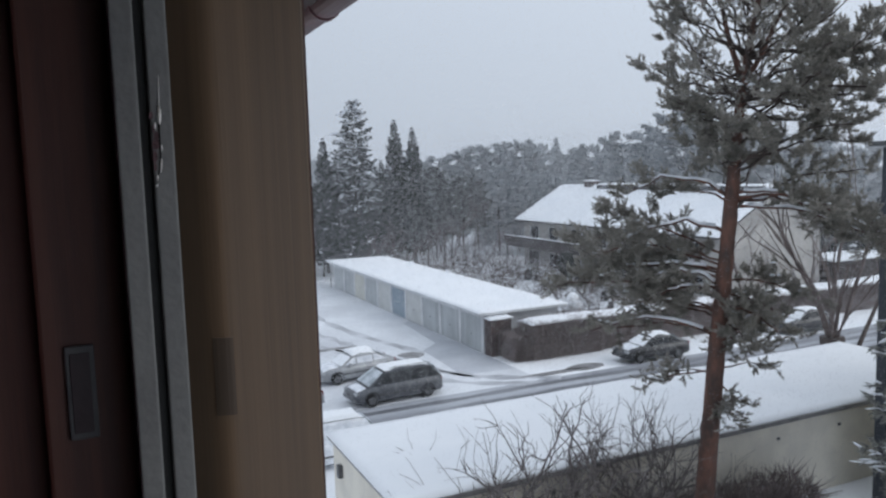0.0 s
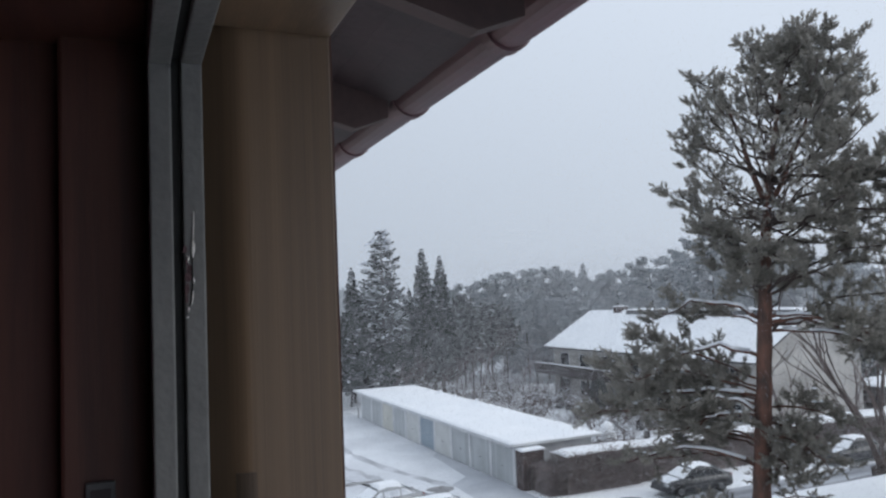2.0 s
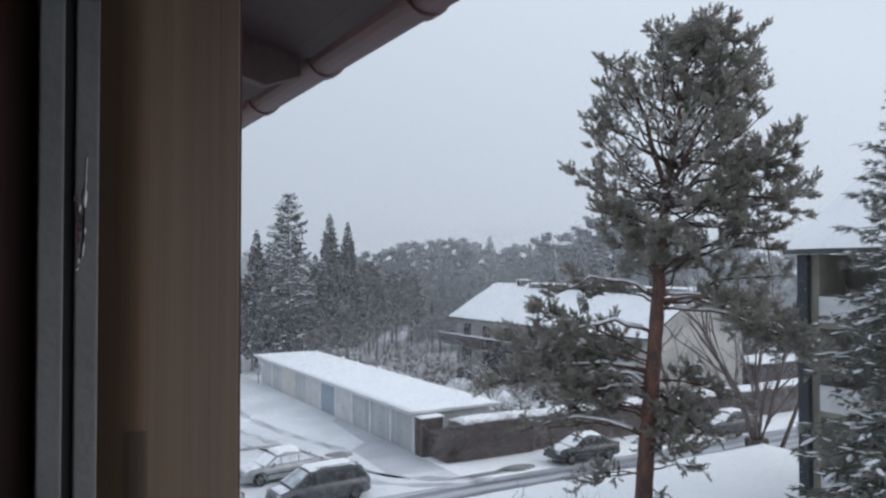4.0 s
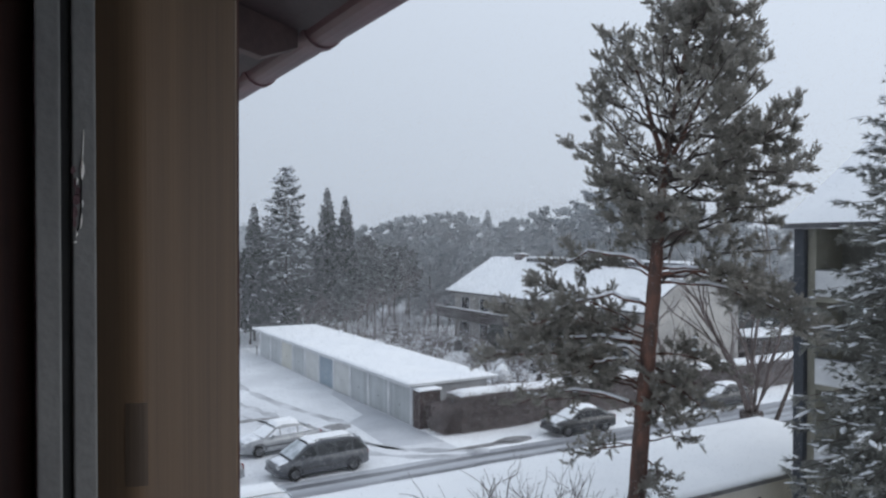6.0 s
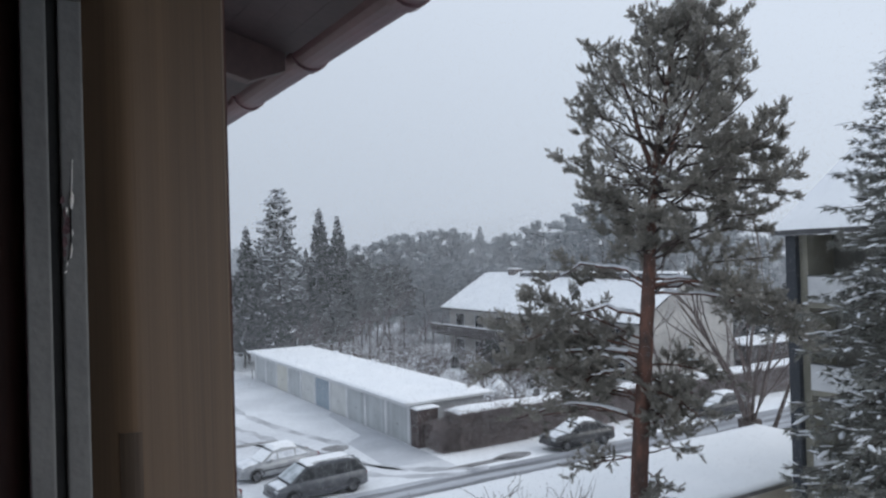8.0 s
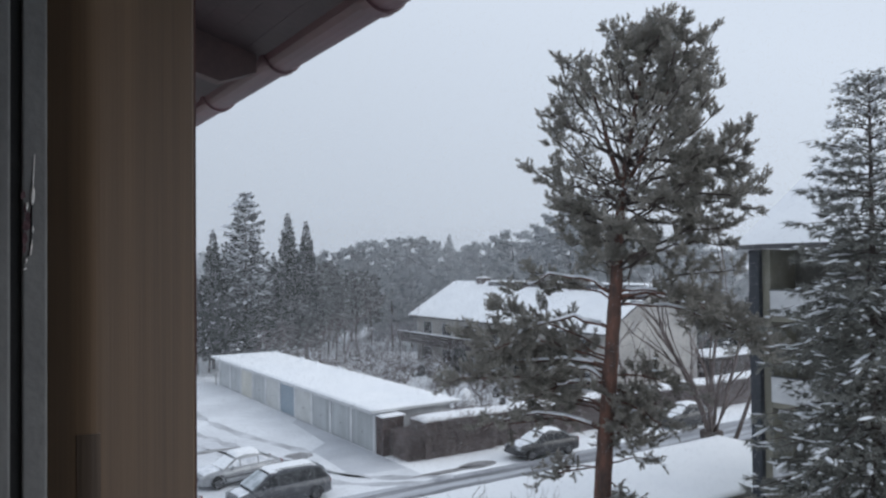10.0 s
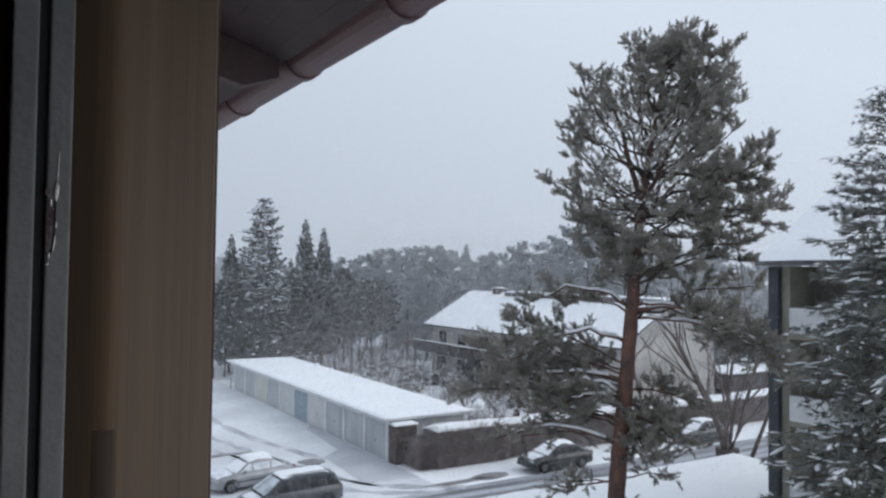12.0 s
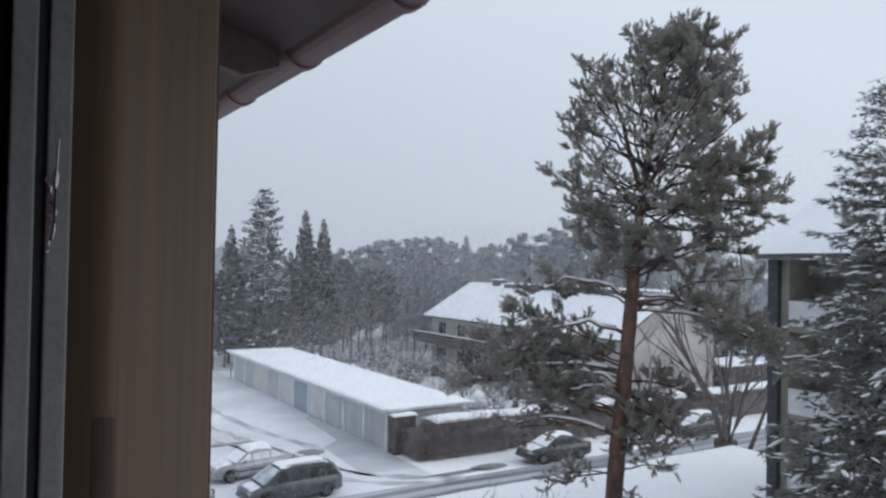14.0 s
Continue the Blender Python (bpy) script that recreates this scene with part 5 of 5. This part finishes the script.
# ---- cars ----
TYRE = material("black_tyre_rubber", (0.02, 0.02, 0.021), None, 0.85, 20, 90, 0.2)
RIM = material("grey_wheel_rim", (0.17, 0.175, 0.185), (0.10, 0.10, 0.105), 0.4, 9, 50, 0.1, metal=0.6)
PAINT_DARK = material("dark_grey_car_paint", (0.085, 0.090, 0.102), (0.125, 0.13, 0.142), 0.3, 2, 30, 0.03)
PAINT_BLACK = material("black_car_paint", (0.030, 0.031, 0.035), (0.048, 0.049, 0.053), 0.3, 2, 30, 0.03)
PAINT_SILVER = material("silver_car_paint", (0.36, 0.37, 0.385), (0.28, 0.29, 0.305), 0.35, 2, 30, 0.03, metal=0.3)
DUSTY_GLASS = material("lightly_frosted_dark_glass", (0.03, 0.033, 0.037), (0.075, 0.08, 0.087), 0.3, 2, 25, 0.1)
FROSTED_GLASS = material("snow_dusted_glass", (0.62, 0.66, 0.70), (0.30, 0.34, 0.37), 0.5, 2, 25, 0.2)
LAMP_RED = material("red_tail_lamp", (0.22, 0.02, 0.02), None, 0.25, 10, 40, 0)
LAMP_CLEAR = material("clear_head_lamp", (0.5, 0.52, 0.54), None, 0.2, 10, 40, 0)


def loft(sections):
    """A skin over cross-sections with equal numbers of points, capped at both ends."""
    g = Geo()
    n = len(sections[0])
    for s in sections:
        g.v += s
    for j in range(len(sections) - 1):
        g.f += [(j * n + i, j * n + (i + 1) % n, (j + 1) * n + (i + 1) % n, (j + 1) * n + i) for i in range(n)]
    g.f += [tuple(range(n))[::-1], tuple(range((len(sections) - 1) * n, len(sections) * n))]
    return g


def car(label, paint, length=4.6, width=1.8, height=1.68, van=True, cover=0.05, screen=None, group="parked cars", side=None):
    """A parked car, nose towards -x, middle of its base at the origin."""
    c = thing("car", (0, 0, 0), label, "car", group)
    L, W = length, width / 2
    belt = 0.98 if van else 0.92
    # lower body: sections along x of (x, low z, high z, half width)
    rows = [(0.0, 0.36, 0.62, 0.72), (0.10, 0.26, 0.74, 0.84), (0.5, 0.22, 0.84, 0.95), (1.05, 0.22, belt - 0.03, 1.0), (L * 0.5, 0.22, belt, 1.0), (L - 0.7, 0.22, belt + 0.02, 1.0), (L - 0.15, 0.26, belt, 0.93), (L, 0.34, belt - 0.12, 0.82)]
    secs = []
    for x, z0, z1, k in rows:
        w = W * k
        secs.append([(x - L / 2, y, z) for y, z in ((-w * 0.92, z0), (-w, z0 + 0.12), (-w, z0 + (z1 - z0) * 0.6), (-w * 0.93, z1), (-w * 0.5, z1 + 0.025), (0, z1 + 0.035), (w * 0.5, z1 + 0.025), (w * 0.93, z1), (w, z0 + (z1 - z0) * 0.6), (w, z0 + 0.12), (w * 0.92, z0))])
    part("body", loft(secs), paint, c, smooth=True)
    if van:
        cab = [(0.72, belt - 0.03, 0.86), (1.72, height - 0.12, 0.73), (2.3, height, 0.71), (L - 0.95, height - 0.03, 0.70), (L - 0.5, height - 0.14, 0.69), (L - 0.06, belt - 0.02, 0.83)]
    else:
        cab = [(1.12, belt - 0.03, 0.86), (1.95, height - 0.06, 0.68), (2.4, height, 0.67), (L - 1.5, height - 0.03, 0.66), (L - 1.15, height - 0.10, 0.68), (L - 0.35, belt - 0.01, 0.82)]
    secs = []
    for x, z, k in cab:
        w = W * k
        secs.append([(x - L / 2, y, q) for y, q in ((-W * 0.90, belt - 0.06), (-W * 0.89 if z > belt + 0.1 else -w, min(z, belt)), (-w, z - 0.05 if z > belt + 0.1 else z), (-w * 0.82, z), (0, z + 0.02), (w * 0.82, z), (w, z - 0.05 if z > belt + 0.1 else z), (W * 0.89 if z > belt + 0.1 else w, min(z, belt)), (W * 0.90, belt - 0.06))])
    part("cabin", loft(secs), paint, c, smooth=False)

    def side_at(x, z, s):
        """A place on the cabin's side."""
        f = (z - belt) / (height - 0.05 - belt)
        return (x - L / 2, s * (W * 0.895 + (W * 0.71 - W * 0.895) * f + 0.012), z)

    lo, hi = belt + 0.05, height - 0.17
    x_a, x_b = cab[0][0], cab[1][0]
    x_e, x_f = cab[-2][0], cab[-1][0]
    def front_x(z):
        return x_a + (x_b - x_a) * (z - belt) / (height - belt)
    def rear_x(z):
        return x_f + (x_e - x_f) * (z - belt) / (height - 0.12 - belt)
    for s in (-1, 1):
        cuts = [None, 2.05, 3.05 if van else L - 1.45, None] if not van else [None, 2.0, 2.95, 3.85, None]
        for i in range(len(cuts) - 1):
            g = Geo()
            a0 = front_x(lo) + 0.18 if cuts[i] is None else cuts[i] + 0.04
            a1 = front_x(hi) + 0.18 if cuts[i] is None else cuts[i] + 0.04
            b0 = rear_x(lo) - 0.15 if cuts[i + 1] is None else cuts[i + 1] - 0.04
            b1 = rear_x(hi) - 0.15 if cuts[i + 1] is None else cuts[i + 1] - 0.04
            if b0 - a0 < 0.1:
                continue
            q = [side_at(a0, lo, s), side_at(b0, lo, s), side_at(b1, hi, s), side_at(a1, hi, s)]
            g.v = q + [(x, y - s * 0.03, z) for x, y, z in q]
            g.f = [(0, 1, 2, 3), (7, 6, 5, 4)] + [(k, k + 4, (k + 1) % 4 + 4, (k + 1) % 4) for k in range(4)]
            part("side_window", g, side or GLASS_DARK, c)
    for name, xs, mat in (("windscreen", (front_x(belt + 0.02), front_x(height - 0.1)), screen or FROSTED_GLASS), ("rear_window", (rear_x(belt + 0.05), rear_x(height - 0.2)), FROSTED_GLASS)):
        sgn = -1 if name == "windscreen" else 1
        g = Geo()
        z0, z1 = belt + 0.03, height - 0.12
        q = [(xs[0] - L / 2 + sgn * 0.02, -W * 0.80, z0), (xs[0] - L / 2 + sgn * 0.02, W * 0.80, z0), (xs[1] - L / 2 + sgn * 0.02, W * 0.63, z1), (xs[1] - L / 2 + sgn * 0.02, -W * 0.63, z1)]
        g.v = q + [(x - sgn * 0.03, y, z - 0.02) for x, y, z in q]
        g.f = [(0, 1, 2, 3), (7, 6, 5, 4)] + [(k, k + 4, (k + 1) % 4 + 4, (k + 1) % 4) for k in range(4)]
        part(name, g, mat, c, "snow-dusted glass")
    for x in (0.85, L - 0.9):
        for s in (-1, 1):
            y = s * (W - 0.10)
            ring = []
            for yy, r in ((y - 0.10, 0.27), (y - 0.09, 0.315), (y, 0.325), (y + 0.09, 0.315), (y + 0.10, 0.27)):
                ring.append([(x - L / 2 + r * math.cos(a), yy, 0.325 + r * math.sin(a)) for a in [k * math.pi / 10 for k in range(20)]])
            wheel = part("wheel", loft(ring), TYRE, c, "black tyre", smooth=False)
            rim = []
            for yy, r in ((y + s * 0.101, 0.20), (y + s * 0.115, 0.17), (y + s * 0.108, 0.06)):
                rim.append([(x - L / 2 + r * math.cos(a), yy, 0.325 + r * math.sin(a)) for a in [k * math.pi / 8 for k in range(16)]])
            part("rim", loft(rim), RIM, wheel, "grey rim")
            arch = Geo().tube([(x - L / 2 + 0.375 * math.cos(a), s * (W - 0.012), 0.325 + 0.375 * math.sin(a)) for a in [math.pi * k / 10 for k in range(11)]], [0.03] * 11, 5)
            part("wheel_arch", arch, TYRE, c)
    for s in (-1, 1):
        part("headlight", Geo().box(0.03 - L / 2, 0.22 - L / 2, s * W * 0.66 - 0.15, s * W * 0.66 + 0.15, 0.60, 0.74, 0.03), LAMP_CLEAR, c, "clear headlight")
        part("tail_light", Geo().box(L / 2 - 0.2, L / 2 - 0.02, s * W * 0.74 - 0.09, s * W * 0.74 + 0.09, 0.62, 0.92, 0.03), LAMP_RED, c, "red tail light")
        part("mirror", Geo().box(cab[0][0] + 0.42 - L / 2, cab[0][0] + 0.54 - L / 2, s * (W + 0.06) - 0.09, s * (W + 0.06) + 0.09, belt + 0.02, belt + 0.16, 0.03), paint, c)
        part("trim_strip", Geo().box(1.2 - L / 2, L - 1.3 - L / 2, s * (W + 0.008) - 0.012, s * (W + 0.008) + 0.012, 0.50, 0.57, 0.005), TRIM_DARK, c)
        if van:
            part("roof_rail", Geo().tube([(1.9 - L / 2, s * W * 0.62, height + 0.01), (2.2 - L / 2, s * W * 0.62, height + 0.06), (L - 0.9 - L / 2, s * W * 0.62, height + 0.05), (L - 0.6 - L / 2, s * W * 0.62, height)], [0.015] * 4, 5), TRIM_DARK, c)
    part("grille", Geo().box(-L / 2 - 0.012, -L / 2 + 0.03, -W * 0.4, W * 0.4, 0.5, 0.62, 0.01), TRIM_DARK, c)
    for x, name in ((-L / 2 - 0.03, "bumper"), (L / 2 - 0.10, "bumper")):
        part(name, Geo().box(x, x + 0.13, -W * 0.82, W * 0.82, 0.3, 0.46, 0.05), paint, c)
    # snow on roof and bonnet
    snow = Geo()
    n, m = 12, 8
    x0, x1 = cab[1][0] - 0.1 - L / 2, cab[-3][0] + 0.25 - L / 2
    for j in range(m + 1):
        for i in range(n + 1):
            x, y = x0 + (x1 - x0) * i / n, -W * 0.63 + W * 1.26 * j / m
            rim = i in (0, n) or j in (0, m)
            snow.v.append((x, y, height + 0.02 + (cover if not rim else -0.05) + 0.015 * noise.noise((x * 2, y * 2, L)) - 0.05 * (abs(2 * j / m - 1) ** 4)))
    snow.f = [(j * (n + 1) + i, j * (n + 1) + i + 1, (j + 1) * (n + 1) + i + 1, (j + 1) * (n + 1) + i) for j in range(m) for i in range(n)]
    part("roof_snow", snow, SNOW, c, "snow on the roof", smooth=True)
    hood = Geo()
    for j in range(m + 1):
        for i in range(n + 1):
            f = i / n
            x, y = 0.14 + (cab[0][0] - 0.05 - 0.14) * f, -W * 0.78 + W * 1.56 * j / m
            z = np.interp(x, [0.0, 0.1, 0.5, 1.05, 2], [0.62, 0.74, 0.84, belt - 0.03, belt])
            rim = i in (0, n) or j in (0, m)
            hood.v.append((x - L / 2, y, float(z) + 0.03 + (cover * 0.7 if not rim else -0.03) - 0.05 * (abs(2 * j / m - 1) ** 6)))
    hood.f = list(snow.f)
    part("bonnet_snow", hood, SNOW_DUST, c, "thin snow on the bonnet", smooth=True)
    return c


van = car("dark grey people carrier with snow on roof and bonnet", PAINT_DARK, 4.75, 1.85, 1.66, True, 0.05, side=DUSTY_GLASS)
van.matrix_basis = pose(12.85, 34.35, 0.0, 0, 0, 4)
silver = car("silver car mostly covered in snow in the yard", PAINT_SILVER, 4.5, 1.75, 1.46, False, 0.13, SNOW, side=SNOW_DUST)
silver.matrix_basis = pose(12.3, 38.9, 0.0, 0, 0, 8)
kerb_car = car("dark car with snowy windscreen parked by the hedge", PAINT_BLACK, 4.4, 1.75, 1.45, False, 0.04, SNOW)
kerb_car.matrix_basis = pose(28.75, 34.0, 0.0, 0, 0, -3)
hedge_car = copy_thing(kerb_car, pose(41.9, 34.6, 0.0, 0, 0, 0))
end_car = car("grey car standing in the snowy yard", PAINT_SILVER, 4.3, 1.75, 1.45, False, 0.06)
end_car.matrix_basis = pose(7.1, 34.9, 0.0, 0, 0, 2)
buried = car("car under a thick cover of snow beside the street", SNOW_DUST, 4.6, 1.8, 1.72, True, 0.18, SNOW, side=SNOW_DUST)
buried.matrix_basis = pose(7.25, 27.75, 0.0, 0, 0, 0)


# ---- low rail at the yard's end ----
rail = thing("barrier", (18.0, 71.5, 0), "snow-lined rail barrier at the yard's end", "barrier")
part("rail", Geo().tube([(14.5, 71.5, 0.95), (20.7, 71.5, 0.95)], [0.05, 0.05], 8), WHITE_WALL, rail)
for x in (14.6, 16.6, 18.6, 20.6):
    part("post", Geo().tube([(x, 71.5, -0.1), (x, 71.5, 0.92)], [0.05, 0.05], 8), TRIM_GREY, rail)


# flakes are half clear so that together they stand in for haze
FLAKE = bpy.data.materials.new("haze_flake")
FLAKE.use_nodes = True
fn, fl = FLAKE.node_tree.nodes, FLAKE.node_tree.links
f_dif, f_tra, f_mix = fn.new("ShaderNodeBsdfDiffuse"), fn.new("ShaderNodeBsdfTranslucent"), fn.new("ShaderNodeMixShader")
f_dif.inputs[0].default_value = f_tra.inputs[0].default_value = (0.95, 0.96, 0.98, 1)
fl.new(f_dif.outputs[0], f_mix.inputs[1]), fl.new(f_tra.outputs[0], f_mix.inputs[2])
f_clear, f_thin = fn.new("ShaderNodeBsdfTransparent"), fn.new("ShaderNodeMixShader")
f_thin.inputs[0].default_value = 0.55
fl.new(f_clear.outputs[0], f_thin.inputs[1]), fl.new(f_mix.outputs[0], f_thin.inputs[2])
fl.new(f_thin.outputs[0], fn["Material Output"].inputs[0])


# ---- snow flakes as a haze veil over the gardens and the wood ----
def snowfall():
    """Loose flakes in the air, past counting, added to veil the distance like haze; sized to look equally small from
    the window.
    """
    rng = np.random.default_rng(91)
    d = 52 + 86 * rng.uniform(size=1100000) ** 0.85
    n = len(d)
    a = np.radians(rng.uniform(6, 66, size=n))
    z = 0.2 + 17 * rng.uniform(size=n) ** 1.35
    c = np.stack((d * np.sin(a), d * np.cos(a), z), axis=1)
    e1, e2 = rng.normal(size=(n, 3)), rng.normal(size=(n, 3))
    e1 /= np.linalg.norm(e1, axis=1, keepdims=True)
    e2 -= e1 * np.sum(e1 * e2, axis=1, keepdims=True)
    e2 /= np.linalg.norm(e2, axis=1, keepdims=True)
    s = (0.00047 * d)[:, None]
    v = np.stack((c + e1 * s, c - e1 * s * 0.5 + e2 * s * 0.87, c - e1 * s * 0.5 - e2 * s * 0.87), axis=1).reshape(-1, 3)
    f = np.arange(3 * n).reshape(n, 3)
    # a nearer veil of flakes, over the court and the street, lifts the dark tones
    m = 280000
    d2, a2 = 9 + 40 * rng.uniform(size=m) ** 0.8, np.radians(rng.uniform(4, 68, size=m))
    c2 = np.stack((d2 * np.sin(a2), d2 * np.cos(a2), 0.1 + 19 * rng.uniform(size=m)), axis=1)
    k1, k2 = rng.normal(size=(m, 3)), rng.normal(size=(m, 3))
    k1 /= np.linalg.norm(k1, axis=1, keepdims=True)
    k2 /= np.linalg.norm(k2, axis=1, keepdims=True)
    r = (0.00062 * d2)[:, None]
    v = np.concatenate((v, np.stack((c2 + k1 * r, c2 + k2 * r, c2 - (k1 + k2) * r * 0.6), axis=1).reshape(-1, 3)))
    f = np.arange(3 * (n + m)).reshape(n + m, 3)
    ob = new("snow_haze", mesh_np("snow_haze", v, f, FLAKE))
    return tagged(ob, "fine snow flakes in the air, added as a haze veil", "snowfall", kind="stuff")


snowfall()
